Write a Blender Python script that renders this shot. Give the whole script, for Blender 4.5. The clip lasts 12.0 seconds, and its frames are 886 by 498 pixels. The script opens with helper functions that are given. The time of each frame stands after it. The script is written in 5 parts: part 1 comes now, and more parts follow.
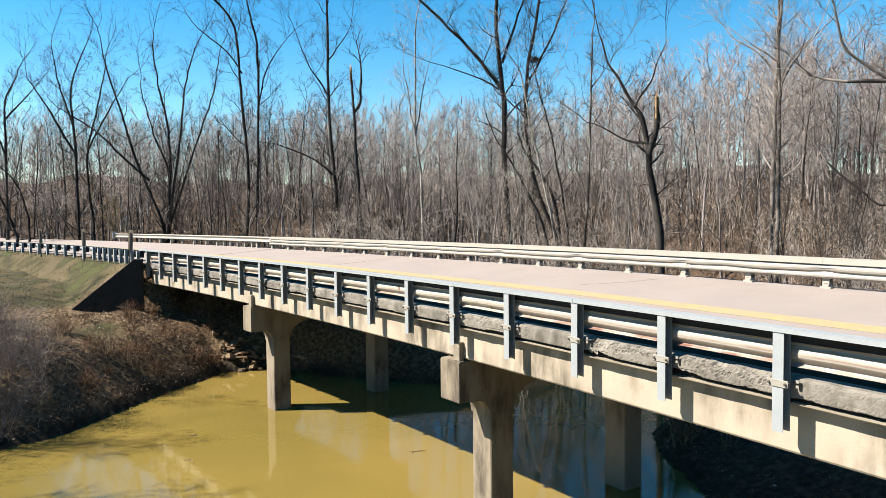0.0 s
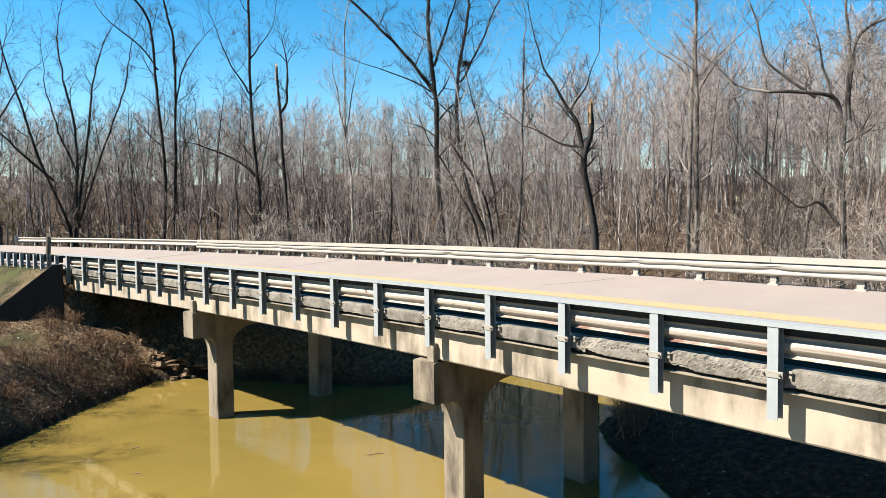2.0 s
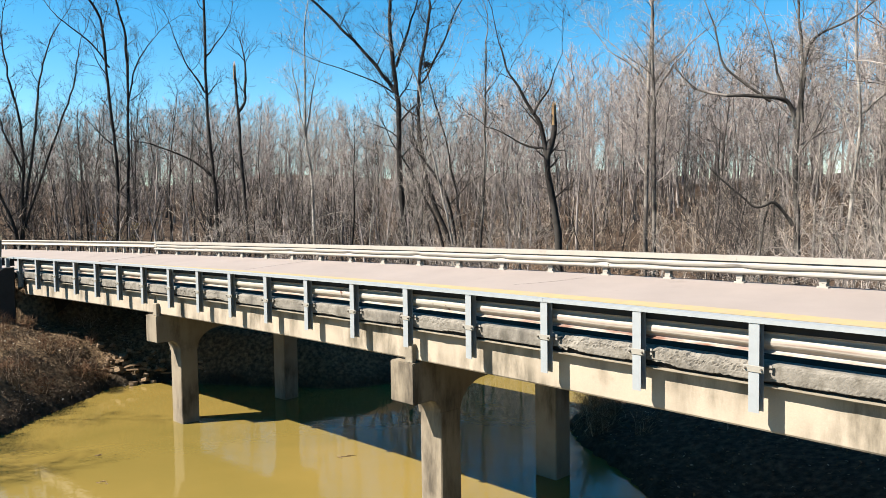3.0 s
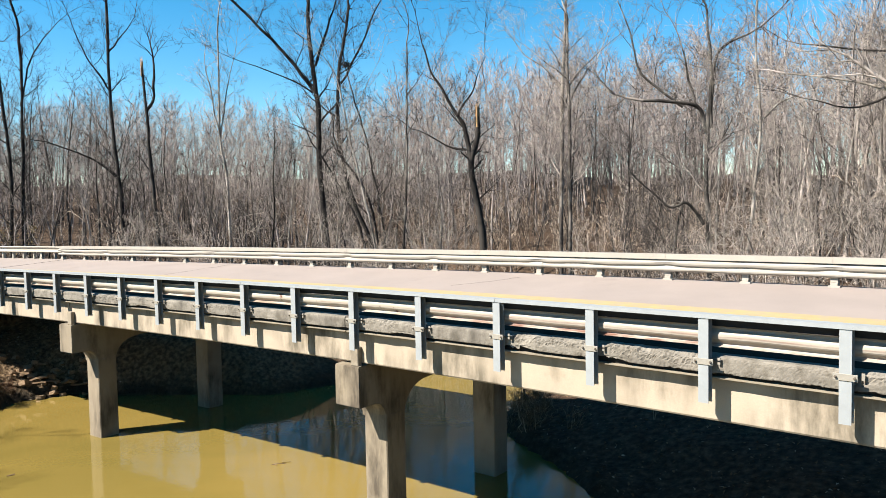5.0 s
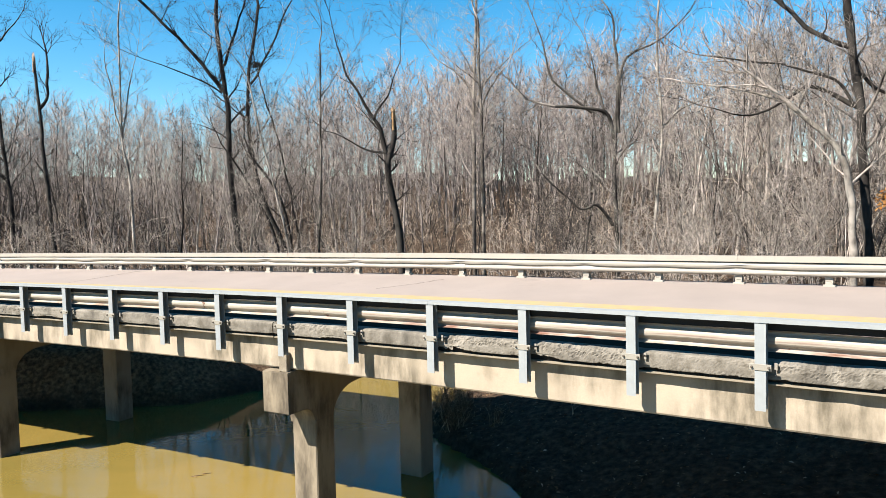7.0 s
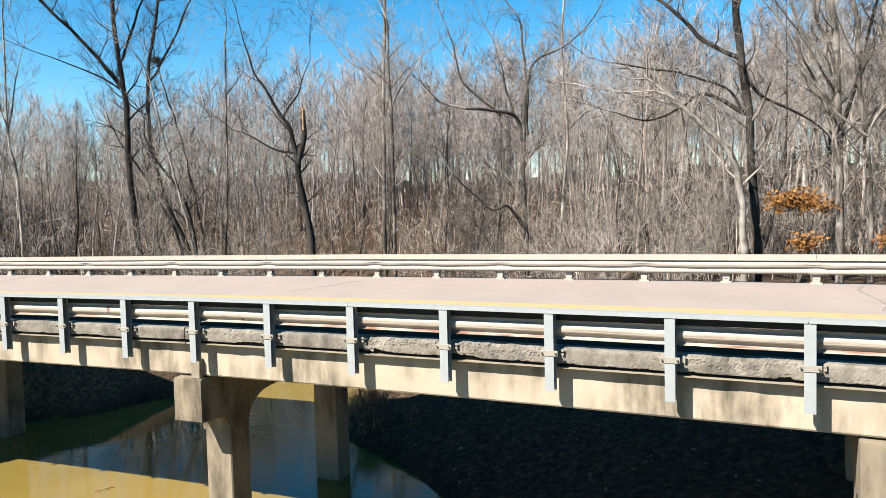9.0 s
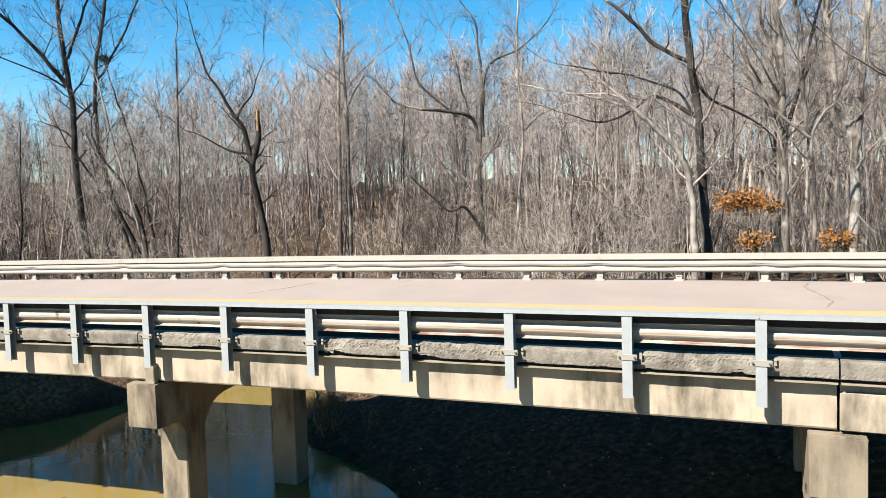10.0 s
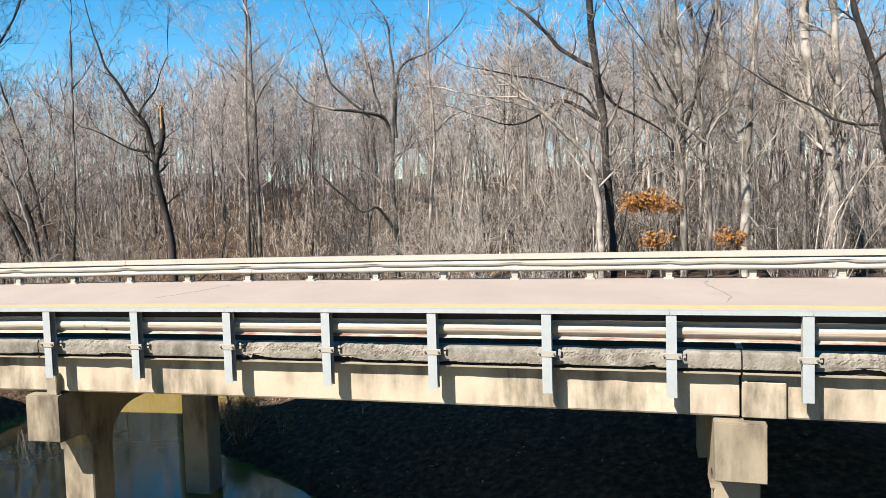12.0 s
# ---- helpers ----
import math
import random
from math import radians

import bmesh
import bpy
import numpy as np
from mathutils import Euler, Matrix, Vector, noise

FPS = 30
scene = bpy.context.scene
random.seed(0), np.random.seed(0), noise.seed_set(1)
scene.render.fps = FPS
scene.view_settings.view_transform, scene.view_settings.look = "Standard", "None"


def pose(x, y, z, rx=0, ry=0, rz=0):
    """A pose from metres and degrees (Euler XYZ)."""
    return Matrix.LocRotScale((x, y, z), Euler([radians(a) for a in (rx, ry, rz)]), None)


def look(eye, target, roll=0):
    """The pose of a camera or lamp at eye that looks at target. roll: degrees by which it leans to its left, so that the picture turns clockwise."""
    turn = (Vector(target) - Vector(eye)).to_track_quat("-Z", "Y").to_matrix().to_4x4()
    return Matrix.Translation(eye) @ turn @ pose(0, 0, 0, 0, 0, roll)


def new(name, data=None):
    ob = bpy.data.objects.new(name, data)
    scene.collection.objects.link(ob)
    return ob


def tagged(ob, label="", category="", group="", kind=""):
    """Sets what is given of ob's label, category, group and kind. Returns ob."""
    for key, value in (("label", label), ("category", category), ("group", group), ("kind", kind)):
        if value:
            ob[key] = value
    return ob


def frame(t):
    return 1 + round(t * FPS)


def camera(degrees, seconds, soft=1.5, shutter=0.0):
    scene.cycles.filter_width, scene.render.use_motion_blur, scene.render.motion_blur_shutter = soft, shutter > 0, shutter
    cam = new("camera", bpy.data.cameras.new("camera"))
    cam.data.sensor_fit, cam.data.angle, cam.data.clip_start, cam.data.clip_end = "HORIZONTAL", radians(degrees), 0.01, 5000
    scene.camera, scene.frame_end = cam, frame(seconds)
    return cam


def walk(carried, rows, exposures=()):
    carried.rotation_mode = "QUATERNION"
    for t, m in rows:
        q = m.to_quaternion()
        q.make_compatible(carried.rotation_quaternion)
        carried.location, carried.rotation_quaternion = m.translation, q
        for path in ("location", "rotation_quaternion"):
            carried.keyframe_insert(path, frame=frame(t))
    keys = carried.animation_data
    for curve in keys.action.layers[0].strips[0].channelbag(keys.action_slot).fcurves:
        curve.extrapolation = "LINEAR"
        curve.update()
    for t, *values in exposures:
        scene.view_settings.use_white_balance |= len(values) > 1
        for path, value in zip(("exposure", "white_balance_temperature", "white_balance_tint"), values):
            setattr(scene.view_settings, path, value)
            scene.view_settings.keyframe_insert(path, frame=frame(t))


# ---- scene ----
cam = camera(62.8, 12.0, 0.75)
PATH = [
    (0, (13.046, -8.582, 2.225), (11.364, -7.504, 2.125), -0.6),
    (0.5, (12.826, -8.928, 2.226), (11.179, -7.797, 2.127), -0.6),
    (1, (12.651, -9.268, 2.234), (11.041, -8.085, 2.136), -0.6),
    (1.5, (12.47, -9.549, 2.251), (10.898, -8.316, 2.152), -0.7),
    (2, (12.294, -9.815, 2.268), (10.762, -8.534, 2.169), -0.7),
    (2.5, (12.142, -10.06, 2.272), (10.652, -8.729, 2.173), -0.8),
    (3, (11.988, -10.271, 2.278), (10.541, -8.893, 2.179), -0.8),
    (5, (11.425, -10.875, 2.324), (10.165, -9.325, 2.222), -1.1),
    (5.5, (11.338, -10.99, 2.325), (10.129, -9.4, 2.225), -1.1),
    (6, (11.255, -11.113, 2.335), (10.099, -9.484, 2.234), -1.2),
    (6.5, (11.179, -11.208, 2.36), (10.076, -9.543, 2.257), -1.3),
    (7, (11.123, -11.276, 2.365), (10.071, -9.577, 2.263), -1.4),
    (9, (10.944, -11.441, 2.387), (10.118, -9.623, 2.28), -1.5),
    (9.5, (10.913, -11.467, 2.381), (10.143, -9.624, 2.275), -1.6),
    (10, (10.881, -11.492, 2.379), (10.168, -9.626, 2.272), -1.7),
    (10.5, (10.835, -11.513, 2.379), (10.182, -9.625, 2.271), -1.7),
    (11, (10.777, -11.545, 2.387), (10.184, -9.638, 2.278), -1.7),
    (11.5, (10.705, -11.596, 2.392), (10.174, -9.671, 2.281), -1.7),
    (12, (10.671, -11.628, 2.395), (10.2, -9.688, 2.282), -1.7),
]
walk(cam, [(t, look(eye, target, roll)) for t, eye, target, roll in PATH], ((0.0, 1.95), (12.0, 1.95)))

# ---- world, sun ----
SUN_TRAVEL = Vector((0.59, 1.0, -1.12)).normalized()
world = bpy.data.worlds.new("sky")
scene.world = world
world.use_nodes = True
wn = world.node_tree.nodes
wl = world.node_tree.links
sky = wn.new("ShaderNodeTexSky")
sky.sky_type = "NISHITA"
sky.sun_disc = False
sky.altitude = 300
sky.air_density = 1.0
sky.dust_density = 0.0
sky.ozone_density = 1.6
sky.sun_elevation = math.asin(-SUN_TRAVEL.z)
sky.sun_rotation = math.atan2(-SUN_TRAVEL.x, -SUN_TRAVEL.y)
tone = wn.new("ShaderNodeHueSaturation")
tone.inputs["Hue"].default_value = 0.489
tone.inputs["Saturation"].default_value = 1.48
wl.new(sky.outputs[0], tone.inputs["Color"])
wl.new(tone.outputs[0], wn["Background"].inputs[0])
wn["Background"].inputs[1].default_value = 0.05
sun = new("sun", bpy.data.lights.new("sun", "SUN"))
sun.data.energy = 5.0
sun.data.angle = radians(0.53)
sun.data.color = (1.0, 0.922, 0.815)
sun.matrix_world = look((0, 0, 60), Vector((0, 0, 60)) + SUN_TRAVEL)

# ---- plan: the road is an arc; s runs along the near rail, d across it, z up ----
RAD, S_TAN = 230.0, 3.0
SPAN = 12.8
PIERS = (-13.13, -0.37, 12.45)
ABUT = -25.1
STEP = 1.905
WATER = -5.08


def grade(s):
    return 0.0062 * s if s < 0 else 0.002 * s


def C(s, d, z, level=False):
    a = (s - S_TAN) / RAD
    return Vector((S_TAN + (RAD + d) * math.sin(a), (RAD + d) * math.cos(a) - RAD, z if level else z + grade(s)))


def plan(x, y):
    a = math.atan2(x - S_TAN, y + RAD)
    return S_TAN + RAD * a, math.hypot(x - S_TAN, y + RAD) - RAD


def deck_z(d):
    return 0.055 + 0.061 * (d - 0.165)


def heading(s):
    """Turn about z that lays local x along the road at s."""
    return -math.degrees((s - S_TAN) / RAD)


# ---- materials ----
def material(name, base=(0.5, 0.5, 0.5), rough=0.8, metal=0.0, var=(0.75, 1.2), scale=3.0, fine=40.0, bump=0.2, fine_mix=0.4, stain=None, stain_scale=1.2, stain_at=(0.5, 0.7)):
    m = bpy.data.materials.new(name)
    m.use_nodes = True
    nt = m.node_tree
    b = nt.nodes["Principled BSDF"]
    co = nt.nodes.new("ShaderNodeTexCoord")

    def nz(sc, detail=6, rough_=0.6):
        n = nt.nodes.new("ShaderNodeTexNoise")
        n.inputs["Scale"].default_value = sc
        n.inputs["Detail"].default_value = detail
        n.inputs["Roughness"].default_value = rough_
        nt.links.new(co.outputs["Object"], n.inputs["Vector"])
        return n

    n1, n2 = nz(scale), nz(fine)
    add = nt.nodes.new("ShaderNodeMix")
    add.inputs["Factor"].default_value = fine_mix
    nt.links.new(n1.outputs["Fac"], add.inputs["A"])
    nt.links.new(n2.outputs["Fac"], add.inputs["B"])
    r = nt.nodes.new("ShaderNodeValToRGB")
    r.color_ramp.elements[0].position, r.color_ramp.elements[1].position = 0.3, 0.72
    r.color_ramp.elements[0].color = (*[c * var[0] for c in base], 1)
    r.color_ramp.elements[1].color = (*[min(1, c * var[1]) for c in base], 1)
    nt.links.new(add.outputs["Result"], r.inputs["Fac"])
    out = r.outputs["Color"]
    if stain:
        n3 = nz(stain_scale, 8, 0.65)
        k = nt.nodes.new("ShaderNodeValToRGB")
        k.color_ramp.elements[0].position, k.color_ramp.elements[1].position = stain_at
        mx = nt.nodes.new("ShaderNodeMix")
        mx.data_type = "RGBA"
        mx.inputs["B"].default_value = (*stain, 1)
        nt.links.new(n3.outputs["Fac"], k.inputs["Fac"])
        nt.links.new(k.outputs["Color"], mx.inputs["Factor"])
        nt.links.new(out, mx.inputs["A"])
        out = mx.outputs["Result"]
    nt.links.new(out, b.inputs["Base Color"])
    b.inputs["Roughness"].default_value = rough
    b.inputs["Metallic"].default_value = metal
    b.inputs["Specular IOR Level"].default_value = 0.3
    if bump:
        bp = nt.nodes.new("ShaderNodeBump")
        bp.inputs["Strength"].default_value = bump
        bp.inputs["Distance"].default_value = 0.02
        nt.links.new(add.outputs["Result"], bp.inputs["Height"])
        nt.links.new(bp.outputs["Normal"], b.inputs["Normal"])
    return m


M_deck = material("deck_concrete", (0.186, 0.157, 0.14), 0.85, var=(0.88, 1.1), scale=0.7, fine=70, bump=0.12, fine_mix=0.35, stain=(0.119, 0.0991, 0.0857), stain_scale=0.5, stain_at=(0.6, 0.85))
M_conc = material("old_concrete", (0.186, 0.159, 0.119), 0.9, scale=1.6, fine=35, bump=0.3, stain=(0.0663, 0.0546, 0.0398), stain_at=(0.58, 0.8))
M_galv = material("galvanised_steel", (0.213, 0.228, 0.235), 0.55, 0.15, var=(0.85, 1.12), scale=6, fine=90, bump=0.04)
M_paint = material("white_rail_paint", (0.247, 0.225, 0.189), 0.6, 0.0, var=(0.9, 1.08), scale=4, fine=60, bump=0.05, stain=(0.0726, 0.0273, 0.0127), stain_scale=3.0, stain_at=(0.64, 0.69))
M_yellow = material("yellow_line", (0.25, 0.195, 0.092), 0.85, var=(0.85, 1.1), scale=3, fine=60, stain=(0.2, 0.165, 0.12), stain_scale=5, stain_at=(0.42, 0.75))
# Base colour lowered to carry the shade on walls and in the slab recess
M_dark = material("shade_dark_concrete", (0.022, 0.019, 0.016), 0.95, scale=1.2, fine=30, bump=0.3, stain=(0.009, 0.008, 0.007), stain_at=(0.45, 0.7))
M_rust = material("rusty_bolt", (0.106, 0.089, 0.0732), 0.7, 0.3, scale=20, fine=90)
M_bracket = material("bracket_steel", (0.206, 0.192, 0.165), 0.6, 0.1, var=(0.8, 1.1), scale=8, fine=60, stain=(0.0991, 0.053, 0.0265), stain_scale=9, stain_at=(0.62, 0.75))
# Dark for blocks and posts; also carries the rail cap's shade as colour
M_block_and_shade = material("dark_steel_and_cap_shade", (0.0135, 0.0135, 0.0145), 0.8, scale=6, fine=40)
# Near-black colour standing for the rail's shade on the deck
M_gutter_shade = material("gutter_shade", (0.024, 0.019, 0.014), 0.95, var=(0.6, 1.5), scale=4, fine=40, bump=0.5)
M_gutter_shade.node_tree.nodes["Principled BSDF"].inputs["Specular IOR Level"].default_value = 0.05
M_cream = material("old_white_paint", (0.245, 0.225, 0.195), 0.6, 0.0, var=(0.86, 1.06), scale=2.5, fine=50, bump=0.05, stain=(0.134, 0.101, 0.0739), stain_scale=2.0, stain_at=(0.62, 0.8))
M_plate = material("weathered_marker_plate", (0.143, 0.118, 0.084), 0.8, var=(0.7, 1.15), scale=5, fine=40, bump=0.1)
M_crack = material("crack_fill", (0.133, 0.113, 0.0991), 0.9, scale=5, fine=30)


def streaked(name, base, streak, dark, bump=0.25, fine=40, var=(0.85, 1.12), stain_scale=1.1, stain_at=(0.6, 0.85)):
    """Cast concrete with dark runs of water down its face."""
    m = material(name, base, 0.9, var=var, scale=1.3, fine=fine, bump=bump, stain=streak, stain_scale=stain_scale, stain_at=stain_at)
    nt = m.node_tree
    bsdf = nt.nodes["Principled BSDF"]
    old = bsdf.inputs["Base Color"].links[0].from_socket
    co = nt.nodes.new("ShaderNodeTexCoord")
    mp = nt.nodes.new("ShaderNodeMapping")
    mp.inputs["Scale"].default_value = (2.6, 2.6, 0.7)
    n = nt.nodes.new("ShaderNodeTexNoise")
    n.inputs["Scale"].default_value = 1.0
    n.inputs["Detail"].default_value = 7
    n.inputs["Roughness"].default_value = 0.62
    k = nt.nodes.new("ShaderNodeValToRGB")
    k.color_ramp.elements[0].position, k.color_ramp.elements[1].position = 0.4, 0.64
    wide = nt.nodes.new("ShaderNodeTexNoise")
    wide.inputs["Scale"].default_value = 0.55
    wide.inputs["Detail"].default_value = 3
    nt.links.new(co.outputs["Object"], wide.inputs["Vector"])
    w2 = nt.nodes.new("ShaderNodeValToRGB")
    w2.color_ramp.elements[0].position, w2.color_ramp.elements[1].position = 0.42, 0.6
    nt.links.new(wide.outputs["Fac"], w2.inputs["Fac"])
    both = nt.nodes.new("ShaderNodeMath")
    both.operation = "MULTIPLY"
    nt.links.new(k.outputs["Color"], both.inputs[0])
    nt.links.new(w2.outputs["Color"], both.inputs[1])
    less = nt.nodes.new("ShaderNodeMath")
    less.operation = "MULTIPLY"
    less.inputs[1].default_value = 0.9
    nt.links.new(both.outputs[0], less.inputs[0])
    mx = nt.nodes.new("ShaderNodeMix")
    mx.data_type = "RGBA"
    mx.inputs["B"].default_value = (*dark, 1)
    nt.links.new(co.outputs["Object"], mp.inputs["Vector"])
    nt.links.new(mp.outputs[0], n.inputs["Vector"])
    nt.links.new(n.outputs["Fac"], k.inputs["Fac"])
    nt.links.new(less.outputs[0], mx.inputs["Factor"])
    nt.links.new(old, mx.inputs["A"])
    nt.links.new(mx.outputs["Result"], bsdf.inputs["Base Color"])
    return m


M_girder = streaked("girder_concrete", (0.267, 0.225, 0.172), (0.147, 0.122, 0.084), (0.063, 0.0538, 0.037))
M_edge = streaked("spalled_concrete", (0.155, 0.14, 0.118), (0.075, 0.066, 0.052), (0.045, 0.04, 0.033), 0.6, 30, (0.62, 1.35), 3.0, (0.46, 0.64))
M_paint_rust = material("rusted_rail_paint", (0.248, 0.22, 0.185), 0.65, 0.0, var=(0.85, 1.08), scale=4, fine=60, bump=0.05, stain=(0.0827, 0.0331, 0.0165), stain_scale=2.4, stain_at=(0.66, 0.72))


def lip_rust(m, rust):
    """Long runs of rust on the rolled lower edge of a beam."""
    nt = m.node_tree
    bsdf = nt.nodes["Principled BSDF"]
    old = bsdf.inputs["Base Color"].links[0].from_socket
    co = nt.nodes.new("ShaderNodeTexCoord")
    mp = nt.nodes.new("ShaderNodeMapping")
    mp.inputs["Scale"].default_value = (0.7, 0.7, 9.0)
    n = nt.nodes.new("ShaderNodeTexNoise")
    n.inputs["Scale"].default_value = 1.6
    n.inputs["Detail"].default_value = 8
    n.inputs["Roughness"].default_value = 0.65
    k = nt.nodes.new("ShaderNodeValToRGB")
    k.color_ramp.elements[0].position, k.color_ramp.elements[1].position = 0.44, 0.6
    lip = nt.nodes.new("ShaderNodeAttribute")
    lip.attribute_name = "lip"
    both = nt.nodes.new("ShaderNodeMath")
    both.operation = "MULTIPLY"
    mx = nt.nodes.new("ShaderNodeMix")
    mx.data_type = "RGBA"
    mx.inputs["B"].default_value = (*rust, 1)
    nt.links.new(co.outputs["Object"], mp.inputs["Vector"])
    nt.links.new(mp.outputs[0], n.inputs["Vector"])
    nt.links.new(n.outputs["Fac"], k.inputs["Fac"])
    nt.links.new(k.outputs["Color"], both.inputs[0])
    nt.links.new(lip.outputs["Fac"], both.inputs[1])
    nt.links.new(both.outputs[0], mx.inputs["Factor"])
    nt.links.new(old, mx.inputs["A"])
    nt.links.new(mx.outputs["Result"], bsdf.inputs["Base Color"])


lip_rust(M_paint_rust, (0.11, 0.045, 0.028))
lip_rust(M_paint, (0.19, 0.12, 0.085))
M_pier = streaked("pier_concrete", (0.166, 0.138, 0.0991), (0.0874, 0.0656, 0.039), (0.0437, 0.0349, 0.0249))


def ground_material():
    """Leaf litter and soil, with dry grass where the ground is high by the road and wet mud by the water."""
    m = bpy.data.materials.new("creek_bank_soil")
    m.use_nodes = True
    nt = m.node_tree
    bsdf = nt.nodes["Principled BSDF"]
    bsdf.inputs["Roughness"].default_value = 0.95
    bsdf.inputs["Specular IOR Level"].default_value = 0.15
    geo = nt.nodes.new("ShaderNodeNewGeometry")
    sep = nt.nodes.new("ShaderNodeSeparateXYZ")
    nt.links.new(geo.outputs["Position"], sep.inputs[0])

    def nz(sc, detail=6):
        n = nt.nodes.new("ShaderNodeTexNoise")
        n.inputs["Scale"].default_value = sc
        n.inputs["Detail"].default_value = detail
        nt.links.new(geo.outputs["Position"], n.inputs["Vector"])
        return n.outputs["Fac"]

    def ramp(fac, stops):
        r = nt.nodes.new("ShaderNodeValToRGB")
        while len(r.color_ramp.elements) < len(stops):
            r.color_ramp.elements.new(0.5)
        for el, (at, col) in zip(r.color_ramp.elements, stops):
            el.position, el.color = at, (*col, 1)
        nt.links.new(fac, r.inputs["Fac"])
        return r.outputs["Color"]

    def mix(fac, a, bb):
        mx = nt.nodes.new("ShaderNodeMix")
        mx.data_type = "RGBA"
        nt.links.new(fac, mx.inputs["Factor"])
        nt.links.new(a, mx.inputs["A"])
        nt.links.new(bb, mx.inputs["B"])
        return mx.outputs["Result"]

    litter = ramp(nz(6.0, 9), ((0.3, (0.03, 0.019, 0.011)), (0.5, (0.088, 0.059, 0.033)), (0.7, (0.17, 0.118, 0.068))))
    grass = ramp(nz(0.55, 9), ((0.36, (0.068, 0.052, 0.027)), (0.47, (0.056, 0.045, 0.019)), (0.55, (0.026, 0.023, 0.01)), (0.64, (0.038, 0.041, 0.011))))
    # Leaf mould, its colour darkened for the shade of woods and bridge
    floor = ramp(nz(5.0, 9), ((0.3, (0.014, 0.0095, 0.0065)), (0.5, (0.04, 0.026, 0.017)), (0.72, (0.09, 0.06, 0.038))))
    mud = ramp(nz(3.0, 7), ((0.35, (0.0109, 0.00838, 0.00592)), (0.65, (0.0296, 0.0227, 0.0148))))

    def level(lo, hi):
        mr = nt.nodes.new("ShaderNodeMapRange")
        mr.inputs["From Min"].default_value, mr.inputs["From Max"].default_value = lo, hi
        add = nt.nodes.new("ShaderNodeMath")
        add.operation = "MULTIPLY_ADD"
        add.inputs[1].default_value = 1.6
        nt.links.new(nz(0.7, 5), add.inputs[0])
        nt.links.new(sep.outputs["Z"], add.inputs[2])
        nt.links.new(add.outputs[0], mr.inputs["Value"])
        return mr.outputs[0]

    verge = nt.nodes.new("ShaderNodeAttribute")
    verge.attribute_name = "verge"
    col = mix(level(-4.2, -3.4), mud, litter)
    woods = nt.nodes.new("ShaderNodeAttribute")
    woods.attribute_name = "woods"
    # Blends that painted shade in under the trees and on the bridge bank
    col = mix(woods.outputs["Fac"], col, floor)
    col = mix(verge.outputs["Fac"], col, grass)
    nt.links.new(col, bsdf.inputs["Base Color"])
    bp = nt.nodes.new("ShaderNodeBump")
    bp.inputs["Strength"].default_value = 1.0
    bp.inputs["Distance"].default_value = 0.08
    nt.links.new(nz(7.0, 9), bp.inputs["Height"])
    nt.links.new(bp.outputs["Normal"], bsdf.inputs["Normal"])
    return m


M_ground = ground_material()


def water_material():
    m = bpy.data.materials.new("muddy_water")
    m.use_nodes = True
    nt = m.node_tree
    b = nt.nodes["Principled BSDF"]
    geo = nt.nodes.new("ShaderNodeNewGeometry")
    silt = nt.nodes.new("ShaderNodeTexNoise")
    silt.inputs["Scale"].default_value = 0.16
    silt.inputs["Detail"].default_value = 5
    silt.inputs["Distortion"].default_value = 0.8
    tint = nt.nodes.new("ShaderNodeValToRGB")
    tint.color_ramp.elements[0].position, tint.color_ramp.elements[1].position = 0.35, 0.65
    tint.color_ramp.elements[0].color = (0.113, 0.086, 0.022, 1)
    tint.color_ramp.elements[1].color = (0.148, 0.106, 0.028, 1)
    nt.links.new(geo.outputs["Position"], silt.inputs["Vector"])
    nt.links.new(silt.outputs["Fac"], tint.inputs["Fac"])
    nt.links.new(tint.outputs["Color"], b.inputs["Base Color"])
    ripple = nt.nodes.new("ShaderNodeTexNoise")
    ripple.inputs["Scale"].default_value = 5.0
    ripple.inputs["Detail"].default_value = 3
    nt.links.new(geo.outputs["Position"], ripple.inputs["Vector"])
    bp = nt.nodes.new("ShaderNodeBump")
    bp.inputs["Strength"].default_value = 0.05
    bp.inputs["Distance"].default_value = 0.05
    nt.links.new(ripple.outputs["Fac"], bp.inputs["Height"])
    nt.links.new(bp.outputs["Normal"], b.inputs["Normal"])
    b.inputs["Roughness"].default_value = 0.04
    b.inputs["IOR"].default_value = 1.36
    return m


M_water = water_material()


# ---- mesh helpers ----
def mesh_ob(name, bm, mat, parent=None, smooth=False):
    me = bpy.data.meshes.new(name)
    bm.normal_update()
    bm.to_mesh(me)
    bm.free()
    me.materials.append(mat)
    if smooth:
        me.polygons.foreach_set("use_smooth", [True] * len(me.polygons))
    ob = new(name, me)
    ob.parent = parent
    return ob


def part(name, bm, mat, parent, label="", smooth=False):
    ob = mesh_ob(name, bm, mat, parent, smooth)
    if label:
        ob["label"] = label
    return ob


def thing(name, label, category, group="", kind="", at=None):
    e = new(name)
    if at is not None:
        e.matrix_world = at
    return tagged(e, label, category, group, kind)


def tube_faces(bm, rings, closed=True, caps=True):
    vs = [[bm.verts.new(p) for p in ring] for ring in rings]
    n = len(vs[0])
    for a, b in zip(vs, vs[1:]):
        for i in range(n if closed else n - 1):
            j = (i + 1) % n
            bm.faces.new((a[i], a[j], b[j], b[i]))
    if caps and closed:
        bm.faces.new(vs[0][::-1])
        bm.faces.new(vs[-1])
    return vs


def stations(s0, s1, step):
    n = max(1, round(abs(s1 - s0) / step))
    return [s0 + (s1 - s0) * i / n for i in range(n + 1)]


